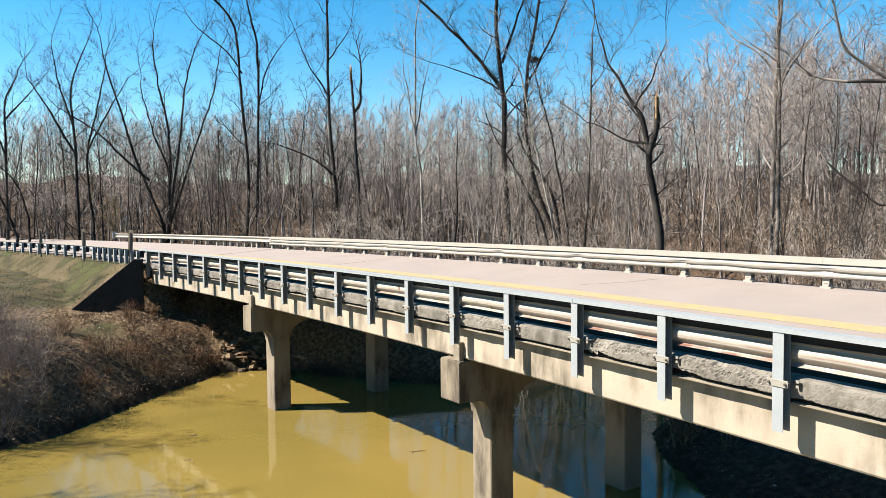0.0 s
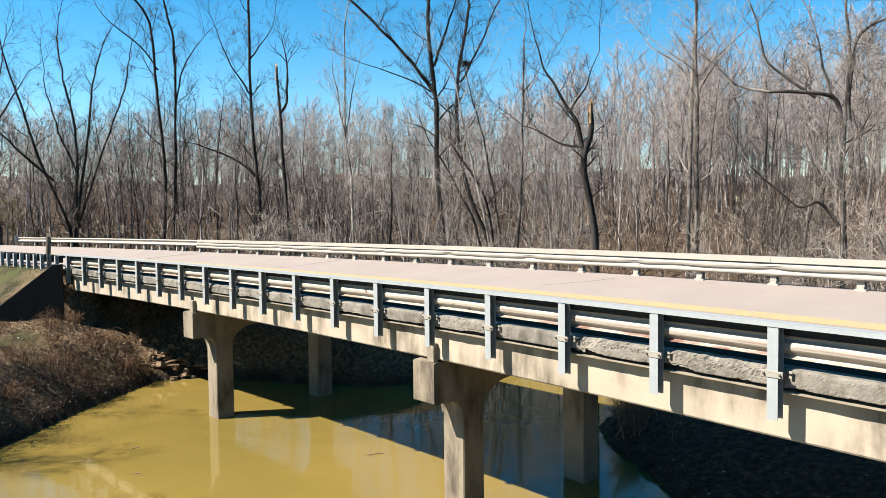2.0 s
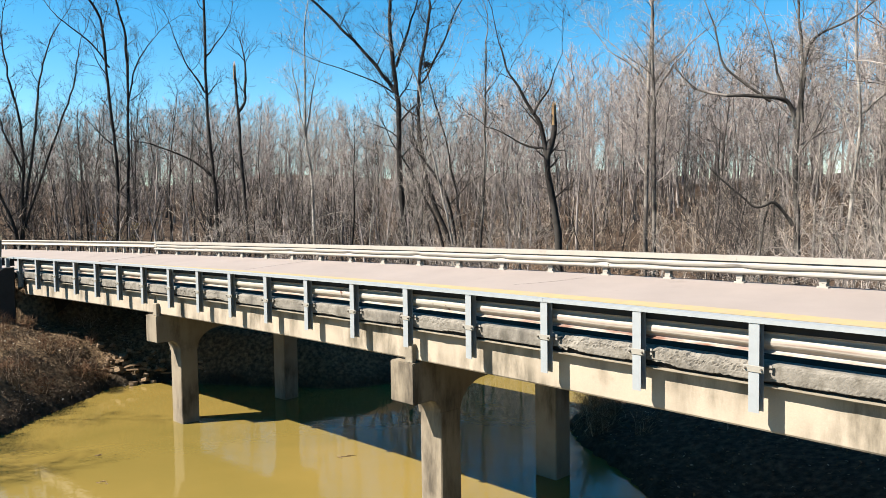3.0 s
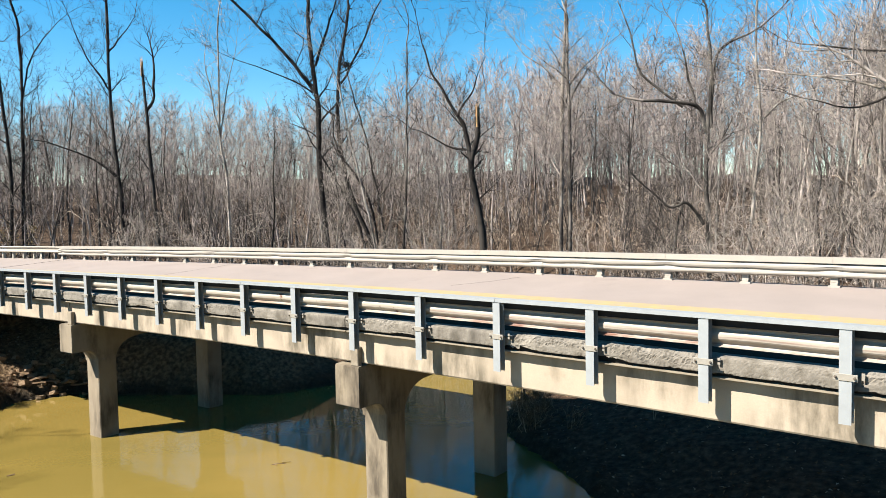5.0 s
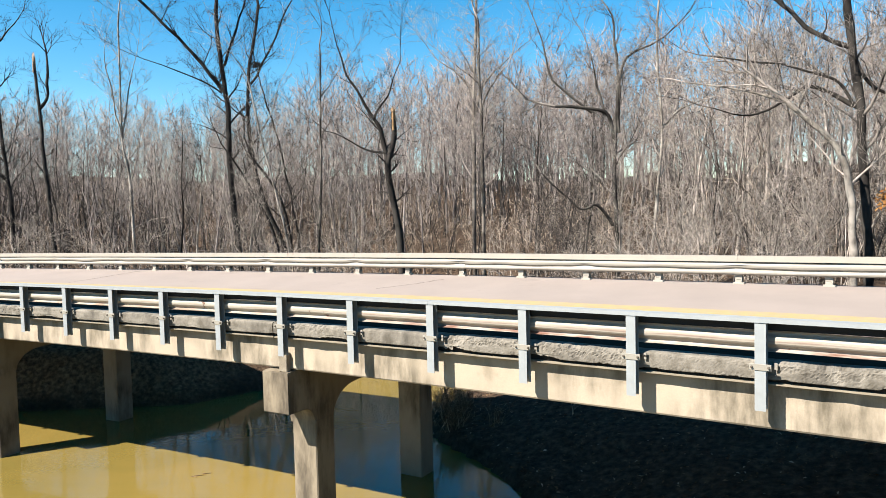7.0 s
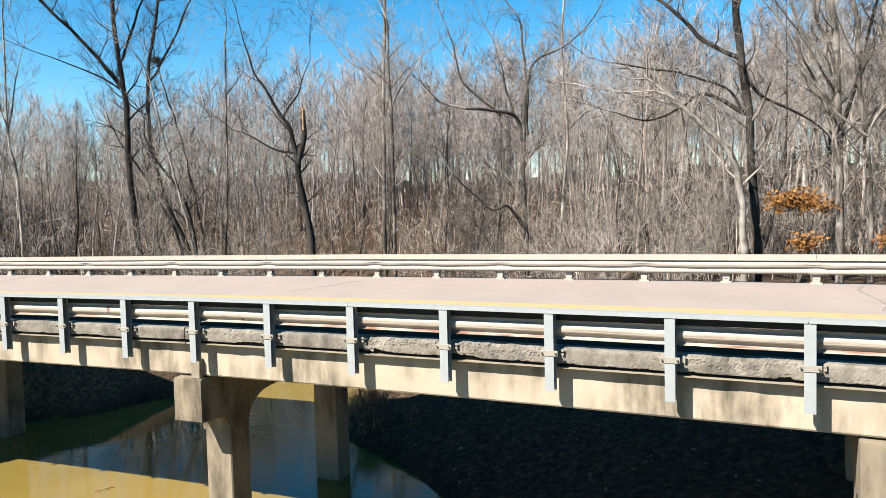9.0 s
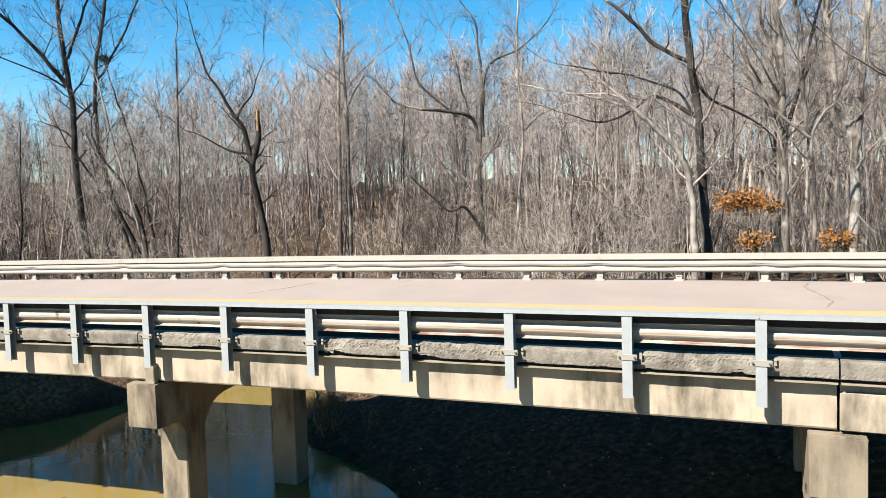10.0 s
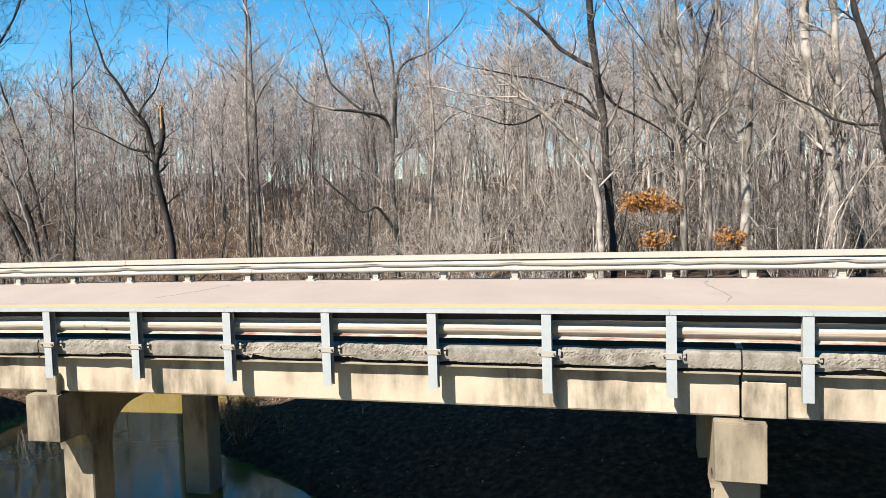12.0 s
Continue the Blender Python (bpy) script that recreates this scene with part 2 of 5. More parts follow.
def sweep(profile, s0, s1, step=0.95, bm=None, closed=True, zoff=0.0):
    """A closed (d, z) profile drawn along the road."""
    bm = bm or bmesh.new()
    tube_faces(bm, [[C(s, d, z + zoff) for d, z in profile] for s in stations(s0, s1, step)], closed)
    bmesh.ops.recalc_face_normals(bm, faces=bm.faces)
    return bm


def block(bm, s0, s1, d0, d1, z0, z1):
    tube_faces(bm, [[C(s, d, z) for d, z in ((d0, z0), (d1, z0), (d1, z1), (d0, z1))] for s in (s0, s1)])
    return bm


def box(bm, x0, x1, y0, y1, z0, z1):
    tube_faces(bm, [[Vector((x, y, z)) for y, z in ((y0, z0), (y1, z0), (y1, z1), (y0, z1))] for x in (x0, x1)])
    return bm


def done(bm, bevel=0.0):
    bmesh.ops.recalc_face_normals(bm, faces=bm.faces)
    if bevel:
        bmesh.ops.bevel(bm, geom=list(bm.edges), offset=bevel, segments=1, affect="EDGES")
    return bm


# ---- ground and water ----
LEFT_SHORE = ((-60, -6), (-30, -9), (-6, -14.4), (-2.3, -17.5), (1.9, -20.4), (4, -19.6), (5.2, -17), (8.1, -12.3), (13, -10.5), (25, -12), (34, -18), (60, -62))
RIGHT_SHORE = ((-60, 20), (-30, 17), (-6, 12), (0, 8.5), (3, 5.8), (5.6, 2.9), (7, 1.2), (8.4, -1.2), (10, -2.9), (13, -3.1), (25, -4.0), (34, -12), (60, -57))


def along(table, d):
    return float(np.interp(d, [a for a, _ in table], [b for _, b in table]))


def step_up(x, a, b):
    t = min(1, max(0, (x - a) / (b - a)))
    return t * t * (3 - 2 * t)


def ground_z(x, y):
    s, d = plan(x, y)
    ls, rs = along(LEFT_SHORE, d), along(RIGHT_SHORE, d)
    if d > 60 or d < -60:
        ls, rs = ls - 1e3, rs - 1e3
    u = max(ls - s, s - rs)
    far = math.hypot(x - 11.5, y + 10)
    hill = (9.5 + 3.5 * noise.noise((x * 0.03, y * 0.03, 21)) + 2.0 * noise.noise((x * 0.09, y * 0.09, 5))) * step_up(far, 55, 140) * step_up(d, 9, 34)
    rough = 0.16 * noise.noise((x * 0.5, y * 0.5, 3)) + 0.35 * noise.noise((x * 0.11, y * 0.11, 7))
    if u < 0:
        return WATER - min(1.2, -u * 0.5) - 0.05
    if s > rs:
        return WATER + 0.35 * step_up(u, 0, 0.35) + 1.0 * step_up(u, 0, 7) + (0.9 * step_up(u, 6, 14) + 1.6 * step_up(d, 9, 15)) * step_up(u, 0, 5) + rough * step_up(u, 0, 2) + hill
    bank = WATER + 0.4 * step_up(u, 0, 0.3) + 1.6 * step_up(u, 0, 3.4) + 0.75 * step_up(u, 2.5, 7) + 0.9 * step_up(u, 7, 16) + rough * step_up(u, 0, 2)
    bank += hill
    wing_s = ABUT
    if d < -0.2:
        wing_s = -25.05 + 0.493 * (max(d, -3.3) + 0.2) - 0.9 * max(0.0, -3.3 - d)
    elif d > 7.35:
        wing_s = -24.9 - 0.52 * (min(d, 10.2) - 7.35)
    if s < wing_s:
        dist = max(-0.5 - d, d - 7.8, 0)
        z_emb = grade(s) + (deck_z(min(max(d, 0), 7.2)) - 0.12) - dist / 1.35 + rough * 0.3 * step_up(dist, 0, 2)
        bank = max(bank, z_emb)
    return bank


def verge(x, y):
    """Share of mown verge grass: beside the road behind the abutment, and a patch at the foot of the wing wall."""
    s, d = plan(x, y)
    n = noise.noise((x * 0.6, y * 0.6, 11)) * 0.5
    road = step_up(d, -8.5 + n * 2, -6.0) * (1 - step_up(d, 8.0, 9.2)) * (1 - step_up(s, -27.5 + n, -25.5))
    patch = 1.3 * max(math.exp(-(((s + 21.7) / 1.7) ** 2 + ((d + 3.1) / 1.2) ** 2)), 0.7 * math.exp(-(((s + 23.5) / 1.8) ** 2 + ((d + 5.2) / 1.3) ** 2))) * step_up(n, -0.2, 0.1)
    return min(1.0, max(road, patch))


def woods_shade(x, y):
    """Share of shade painted on leaf mould: under trees and beneath the bridge."""
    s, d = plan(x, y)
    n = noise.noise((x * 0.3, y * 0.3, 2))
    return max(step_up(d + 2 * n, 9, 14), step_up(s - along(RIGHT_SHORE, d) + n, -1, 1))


def ground_lines(lo, hi, core0, core1, step):
    out = [core0 + step * i for i in range(int((core1 - core0) / step) + 1)]
    a, k = core0, step
    while a > lo:
        k *= 1.35
        a -= k
        out.insert(0, a)
    b, k = out[-1], step
    while b < hi:
        k *= 1.35
        b += k
        out.append(b)
    return out


def build_ground():
    xs = ground_lines(-1500, 1500, -58, 26, 0.4)
    ys = ground_lines(-1500, 1500, -14, 44, 0.4)
    verts = [(x, y, ground_z(x, y)) for y in ys for x in xs]
    n = len(xs)
    faces = [(j * n + i, j * n + i + 1, (j + 1) * n + i + 1, (j + 1) * n + i) for j in range(len(ys) - 1) for i in range(n - 1)]
    me = bpy.data.meshes.new("ground")
    me.from_pydata(verts, [], faces)
    me.materials.append(M_ground)
    cover = me.attributes.new("verge", "FLOAT", "POINT")
    cover.data.foreach_set("value", [verge(x, y) for x, y, z in verts])
    shade_mask = me.attributes.new("woods", "FLOAT", "POINT")
    shade_mask.data.foreach_set("value", [woods_shade(x, y) for x, y, z in verts])
    me.polygons.foreach_set("use_smooth", [True] * len(me.polygons))
    return tagged(new("ground", me), "brown winter soil with leaf litter, grass and creek banks", "ground", kind="structure")


build_ground()
bm = bmesh.new()
bm.faces.new([bm.verts.new(p) for p in ((-120, -80, WATER), (60, -80, WATER), (60, 120, WATER), (-120, 120, WATER))])
tagged(mesh_ob("water", bm, M_water), "still muddy yellow creek water under the bridge", "water", kind="structure")

# ---- bridge ----
bridge = thing("bridge", "old concrete girder road bridge with spalled slab edge", "bridge")
S_LEFT, S_RIGHT = ABUT, 25.3
BREAKS = (S_LEFT,) + PIERS + (S_RIGHT,)
for a, b in zip(BREAKS, BREAKS[1:]):
    profile = ((0.42, -0.25), (0.42, deck_z(0.42)), (7.25, deck_z(7.25)), (7.25, deck_z(7.25) - 0.3))
    part("deck", sweep(profile, a, b), M_deck, bridge, "pale worn concrete roadway slab")


WEAR = ((-26, 0.2), (-14, 0.2), (-10.6, 0.85), (-8.6, 0.8), (-7.2, 0.2), (-5.6, 0.45), (-4.0, 0.4), (-3.6, 0.12), (-0.1, 0.12), (0.3, 0.6), (1.6, 0.6), (2.1, 0.12), (3.6, 0.15), (4.0, 1.0), (7.4, 1.0), (7.8, 0.2), (9.3, 0.25), (9.7, 0.95), (11.2, 0.95), (11.6, 0.08), (13.2, 0.08), (13.6, 0.95), (15.5, 0.7), (17, 0.3))


def worn(s):
    """How badly the slab edge is broken away, bay by bay."""
    return along(WEAR, s)


def slab_edge(a, b):
    """Flat cast face whose top arris has crumbled and whose foot is broken away in places."""
    bm = bmesh.new()
    rings = []
    face = [(0.165, -0.19 + 0.03 * k) for k in range(7)]
    outline = [(0.42, -0.215), (0.26, -0.217), (0.19, -0.214), (0.168, -0.205)] + face + [(0.168, 0.012), (0.172, 0.03), (0.182, 0.045), (0.20, deck_z(0.20)), (0.23, deck_z(0.23)), (0.27, deck_z(0.27)), (0.33, deck_z(0.33)), (0.42, deck_z(0.42))]
    for s in stations(a, b, 0.028):
        w = worn(s)
        big = noise.noise((s * 0.9, 3.1, 0)) * 0.5 + 0.5
        step = noise.noise((s * 3.3, 7.7, 1.0))
        top = w * max(0.0, 0.05 * big + 0.05 * noise.noise((s * 1.3, 7.7, 1.0)) + 0.05 * max(-0.4, min(0.4, step * 2.2)) + 0.03 * noise.noise((s * 16.0, 2.0, 1.0)))
        foot = (0.3 + 0.7 * w) * max(0.0, 0.12 * noise.noise((s * 1.1, 5.0, 1.0)) + 0.05 * noise.noise((s * 4.0, 5.0, 8.0)) + 0.025 * noise.noise((s * 15.0, 5.0, 3.0)))
        cut = -0.02 - 1.4 * top
        ring = []
        for k, (d, z) in enumerate(outline):
            if 0 < k < len(outline) - 1:
                n2 = noise.noise((s * 8.0, z * 9.0 + d * 6, 2.0))
                n3 = noise.noise((s * 29.0, z * 31.0 + d * 20, 4.0))
                n4 = noise.noise((s * 55.0, z * 60.0, 9.0))
                d += 0.002 * n3 + w * 0.004 * n2
                if k >= 4:
                    loose = step_up(z, cut - 0.045, cut + 0.01)
                    d += loose * (0.4 * top + w * (0.016 * n2 + 0.014 * n3 + 0.012 * n4))
                    z -= loose * (1.0 if k < 16 else 0.35) * (top + w * (0.018 * max(0, n3) + 0.01 * n4))
                if k <= 5:
                    z += foot * (1.0 if k < 4 else 0.5)
                    d += 0.2 * foot + 0.006 * n3
            ring.append(C(s, d, z))
        rings.append(ring)
    tube_faces(bm, rings)
    return done(bm)


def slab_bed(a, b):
    """Broken bed between slab edge and ledge; the recess's shade is its dark colour."""
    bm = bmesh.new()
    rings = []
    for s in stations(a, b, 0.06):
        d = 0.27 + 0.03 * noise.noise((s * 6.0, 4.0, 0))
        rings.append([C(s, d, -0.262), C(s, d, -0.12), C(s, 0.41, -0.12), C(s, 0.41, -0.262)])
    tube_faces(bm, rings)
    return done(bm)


def ledge(a, b):
    bm = bmesh.new()
    rings = []
    for s in stations(a, b, 0.05):
        d = 0.185 + 0.012 * noise.noise((s * 3.0, 4.0, 7.0)) + 0.03 * max(0.0, noise.noise((s * 1.2, 2.0, 2.0)) - 0.1)
        rings.append([C(s, d, -0.29), C(s, d - 0.002, -0.266 + 0.006 * noise.noise((s * 9, 0, 0))), C(s, 0.41, -0.262), C(s, 0.41, -0.29)])
    tube_faces(bm, rings)
    return done(bm)


for a, b in zip(BREAKS, BREAKS[1:]):
    part("slab_edge", slab_edge(a + 0.012, b - 0.012), M_edge, bridge, "grey spalled concrete slab edge")
    part("slab_bed", slab_bed(a + 0.02, b - 0.02), M_dark, bridge, "broken bed under the slab edge, its shade put into the colour")
    part("ledge", ledge(a + 0.02, b - 0.02), M_conc, bridge, "thin concrete ledge on the girder")


# Ragged strip laid on the deck to paint the shade behind the rail
def gutter_shade(a, b):
    bm = bmesh.new()
    rings = []
    for s in stations(a, b, 0.15):
        far = 1.0 + 0.3 * noise.noise((s * 0.9, 1.0, 6.0)) + 0.12 * noise.noise((s * 4.0, 1.0, 6.0))
        rings.append([C(s, d, deck_z(d) + h) for d, h in ((0.40, -0.004), (0.42, 0.006), (0.7, 0.012), (far, 0.003), (far + 0.04, -0.004))])
    tube_faces(bm, rings, True)
    return done(bm)


for a, b in zip(BREAKS, BREAKS[1:]):
    part("gutter_shade", gutter_shade(a + 0.05, b - 0.05), M_gutter_shade, bridge, "dark strip along the deck edge, painted for the rail's shade")
for a, b in zip(BREAKS, BREAKS[1:]):
    for d in (0.375, 2.4, 4.45, 6.5):
        zt, zb = deck_z(d) - 0.345, -0.995 + 0.061 * (d - 0.375)
        part("girder", sweep(((d + 0.02, zb), (d + 0.4, zb), (d + 0.42, zb + 0.03), (d + 0.42, zt), (d, zt), (d, zb + 0.03)), a + 0.02, b - 0.02, 1.6), M_girder, bridge)
for p in PIERS[:2]:
    bm = bmesh.new()
    block(bm, p + 0.06, p + 0.3, 0.24, 0.372, -1.05, -0.62)
    part("keeper_block", done(bm, 0.015), M_conc, bridge)
bm = bmesh.new()
block(bm, PIERS[2] + 0.015, PIERS[2] + 0.64, 0.3, 0.372, -0.985, -0.42)
part("end_block", done(bm, 0.015), M_girder, bridge, "cream concrete girder end block")
for p in PIERS:
    for d in (2.5, 4.55, 6.6):
        bm = bmesh.new()
        z = -0.995 + 0.061 * (d - 0.375)
        block(bm, p - 0.25, p + 0.25, d, d + 0.25, z - 0.25, z - 0.003)
        part("bearing", done(bm), M_conc, bridge)
part("center_line", sweep(((3.29, deck_z(3.29) + 0.003), (3.79, deck_z(3.79) + 0.003), (3.79, deck_z(3.79) + 0.006), (3.29, deck_z(3.29) + 0.006)), -95, S_RIGHT, 1.9), M_yellow, bridge, "faded yellow road line")


def crack(points, width):
    bm = bmesh.new()
    rows = []
    rng = random.Random(int(points[0][0] * 10))
    line = []
    for (s0, d0), (s1, d1) in zip(points, points[1:]):
        for k in range(8):
            t = k / 8
            line.append((s0 + (s1 - s0) * t + rng.uniform(-0.025, 0.025), d0 + (d1 - d0) * t))
    for s, d in line:
        w = width * rng.uniform(0.4, 1.2)
        rows.append([C(s - w, d, deck_z(d) + 0.001), C(s + w, d, deck_z(d) + 0.001), C(s + w, d, deck_z(d) + 0.004), C(s - w, d, deck_z(d) + 0.004)])
    tube_faces(bm, rows)
    part("crack", done(bm), M_crack, bridge)


crack(((12.45, 6.9), (12.35, 6.3), (12.62, 5.4), (12.75, 4.7), (12.6, 4.1)), 0.02)
crack(((0.25, 6.4), (-0.05, 5.6), (-0.45, 5.0), (-0.8, 4.5)), 0.008)
crack(((-13.0, 6.8), (-13.1, 5.0), (-13.2, 3.8)), 0.008)


def bent_profile():
    """Outline (d, z) of a pier cap with its rounded haunches."""
    pts = [(0.2, -1.05), (0.2, -1.98), (0.72, -1.98)]
    for k in range(1, 7):
        a = k / 7 * math.pi / 2
        pts.append((0.72 + 0.33 * math.sin(a), -2.42 + 0.44 * math.cos(a)))
    pts += [(1.05, -2.43), (1.7, -2.43)]
    for k in range(1, 9):
        a = k / 9 * math.pi / 2
        pts.append((1.7 + 0.85 * (1 - math.cos(a)), -2.43 + 0.72 * math.sin(a)))
    pts += [(2.6, -1.70), (4.5, -1.62)]
    for k in range(8, 0, -1):
        a = k / 9 * math.pi / 2
        pts.append((5.4 - 0.85 * (1 - math.cos(a)), -2.36 + 0.72 * math.sin(a)))
    pts += [(5.4, -2.38), (6.05, -2.38), (6.4, -1.75), (6.95, -1.7), (6.95, -0.66)]
    return pts


for p in PIERS:
    pier = thing("bridge_pier", "stained concrete bridge pier with two square columns", "pier", "bridge piers")
    bm = bmesh.new()
    tube_faces(bm, [[C(s, d, z) for d, z in bent_profile()] for s in (p - 0.4, p - 0.39, p + 0.35, p + 0.36)])
    bmesh.ops.recalc_face_normals(bm, faces=bm.faces)
    ends = [e for e in bm.edges if len(e.link_faces) == 2 and e.calc_face_angle(0) > 0.6]
    bmesh.ops.bevel(bm, geom=ends, offset=0.02, segments=2, affect="EDGES")
    part("cap", bm, M_pier, pier)
    for d0 in (1.05, 5.4):
        bm = bmesh.new()
        block(bm, p - 0.345, p + 0.366, d0 - 0.004, d0 + 0.65, -6.6, -2.3)
        part("column", done(bm, 0.025), M_pier, pier)

# abutment and wing wall, their shaded faces darkened by colour
abut = thing("abutment", "stained concrete abutment with sloping wing wall, shade put into its colour", "abutment")
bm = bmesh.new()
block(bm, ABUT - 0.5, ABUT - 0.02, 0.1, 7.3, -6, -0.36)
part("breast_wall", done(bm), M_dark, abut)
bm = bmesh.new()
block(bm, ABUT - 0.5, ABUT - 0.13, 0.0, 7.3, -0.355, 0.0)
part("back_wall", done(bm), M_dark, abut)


def wing(bm, foot, far, thick, z_low, z_top, z_far):
    p0, p1 = C(*foot, 0), C(*far, 0)
    w = (p1 - p0).normalized()
    n = Vector((-w.y, w.x, 0)) * thick
    rings = []
    for t in (0.0, 0.12, 1.0):
        p = p0.lerp(p1, t)
        zt = z_top if t < 0.5 else z_far
        rings.append([Vector((p.x, p.y, z_low)), Vector((p.x + n.x, p.y + n.y, z_low)), Vector((p.x + n.x, p.y + n.y, zt)), Vector((p.x, p.y, zt))])
    tube_faces(bm, rings)
    return done(bm, 0.02)


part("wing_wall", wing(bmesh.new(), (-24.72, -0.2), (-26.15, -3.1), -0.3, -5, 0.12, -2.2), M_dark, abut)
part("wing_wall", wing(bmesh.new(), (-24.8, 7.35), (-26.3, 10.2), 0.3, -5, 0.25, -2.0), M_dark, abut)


# ---- bridge rails ----
HUMPS = ((0.0, -0.156), (0.025, -0.152), (0.07, -0.134), (0.08, -0.118), (0.08, -0.105), (0.066, -0.09), (0.02, -0.058), (0.005, -0.035), (0.0, 0.0), (0.005, 0.035), (0.02, 0.058), (0.066, 0.09), (0.08, 0.105), (0.08, 0.118), (0.07, 0.134), (0.025, 0.152), (0.0, 0.156))
FACE = ((0.0, -0.156), (0.03, -0.15), (0.072, -0.12), (0.08, -0.09), (0.074, -0.062), (0.02, -0.036), (0.012, -0.026), (0.02, -0.014), (0.068, 0.01), (0.084, 0.05), (0.084, 0.085), (0.07, 0.118), (0.03, 0.145), (0.0, 0.156))


def w_beam(d, z, side, s0, s1, dents=0.0, seed=0.0, profile=HUMPS, pinch=()):
    """W-beam, humps towards side (+1: away from the near edge), a little wavy, squeezed where it is bolted."""
    bm = bmesh.new()
    rings = []
    for s in stations(s0, s1, 0.12 if pinch else 0.24):
        n = noise.noise((s * 0.5, seed, 0)) * dents
        m = noise.noise((s * 0.9, seed + 5, 0)) * dents
        bolt = max([math.exp(-(((s - q) / 0.22) ** 2)) for q in pinch] or [0.0])
        ring = []
        for back in (0, 1):
            for a, b in profile[:: -1 if back else 1]:
                squeeze = 1 + (2.2 * m if b < 0 else 1.2 * n) - 0.25 * bolt * (abs(b + 0.03) < 0.1)
                up = n * 0.3 + (m * 0.45 if abs(b) < 0.08 else 0) + (0.03 * bolt if -0.05 < b < 0.06 else 0)
                ring.append(C(s, d + side * (a * squeeze + (0.0 if back else 0.005)), z + b + up))
        rings.append(ring)
    tube_faces(bm, rings)
    return done(bm)


def rust_lip(ob):
    """Marks the lower edge and the valley of a beam, where its paint has gone."""
    me = ob.data
    rim = [0.9 if b < -0.11 else 0.55 if abs(b) < 0.03 else 0.0 for a, b in HUMPS]
    rim += rim[::-1]
    lip = me.attributes.new("lip", "FLOAT", "POINT")
    lip.data.foreach_set("value", [rim[k % len(rim)] for k in range(len(me.vertices))])


def channel(d0, d1, z0, z1, s0, s1, low=None):
    """Top flange with two legs; the leg at d1 may hang lower."""
    t = 0.009
    low = z0 if low is None else low
    return sweep(((d0, z0), (d0, z1), (d1, z1), (d1, low), (d1 - t, low), (d1 - t, z1 - t), (d0 + t, z1 - t), (d0 + t, z0)), s0, s1, 0.95)


def post_mesh(z0, z1, deep=0.155, half=0.077):
    bm = bmesh.new()
    box(bm, -half, half, 0, 0.011, z0, z1)
    box(bm, -half, half, deep - 0.011, deep, z0, z1)
    box(bm, -half, 0.008 - half, 0.011, deep - 0.011, z0, z1)
    return done(bm)


def bolt_head(bm, x, y0, y1, z, r):
    tube_faces(bm, [[Vector((x + r * math.cos(k * math.pi / 3), y, z + r * math.sin(k * math.pi / 3))) for k in range(6)] for y in (y0, y1)])


def shared(name, source, parent, m, label=""):
    ob = new(name, source)
    ob.parent = parent
    ob.matrix_world = m
    if label:
        ob["label"] = label
    return ob


def to_mesh(name, bm, mat):
    me = bpy.data.meshes.new(name)
    bm.normal_update()
    bm.to_mesh(me)
    bm.free()
    me.materials.append(mat)
    return me


bm = bmesh.new()
box(bm, -0.15, 0.15, -0.014, -0.001, -0.05, 0.045)
bracket_me = to_mesh("bracket", done(bm, 0.004), M_bracket)
bm = bmesh.new()
bolt_head(bm, 0, -0.038, -0.014, 0, 0.019)
bolt_head(bm, 0, -0.05, 0.2, 0, 0.009)
bolt_me = to_mesh("bolt", done(bm), M_rust)
bm = bmesh.new()
box(bm, -0.02, 0.02, 0.12, 0.30, -0.012, 0.012)
box(bm, -0.02, 0.02, 0.12, 0.135, -0.05, 0.05)
clip_me = to_mesh("clip", done(bm), M_bracket)
near_post_me = to_mesh("post", post_mesh(-0.64, 0.643), M_galv)

near_rail = thing("bridge_rail", "galvanised steel bridge rail with channel cap and white beam", "guard rail")
CAP_ENDS = (-25.9, -19.1, -11.45, -3.83, 3.79, 11.41, 13.4, 19.03, 25.3)
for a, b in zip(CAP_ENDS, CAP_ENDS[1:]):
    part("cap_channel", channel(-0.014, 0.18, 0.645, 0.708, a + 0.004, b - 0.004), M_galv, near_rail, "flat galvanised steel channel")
    # Back of the cap, coloured near black for the shade under it
    part("cap_back_shade", channel(0.183, 0.225, 0.515, 0.643, a + 0.004, b - 0.004), M_block_and_shade, near_rail, "steel channel behind the cap, its shade put into the colour")
BEAM_ENDS = [i * STEP for i in range(-13, 14, 2)]
for n, (a, b) in enumerate(zip(BEAM_ENDS, BEAM_ENDS[1:])):
    off = 0.006 * (n % 2)
    ob = part("beam", w_beam(0.159 + off, 0.362, 1, a - 0.16, b + 0.16, 0.03, n * 3.0), M_paint_rust if b > 3 else M_paint, near_rail, "white painted beam with rusted edges")
    rust_lip(ob)
for i in range(-13, 14):
    m = pose(*C(i * STEP, 0, 0), 0, 0, heading(i * STEP))
    p = shared("post", near_post_me, near_rail, m, "pale galvanised steel post")
    lift = random.Random(i).uniform(-0.012, 0.012)
    for name, me, x in (("bracket", bracket_me, 0), ("bolt", bolt_me, -0.115), ("bolt", bolt_me, 0.115), ("clip", clip_me, 0.19)):
        shared(name, me, p, m @ pose(x, 0, lift))

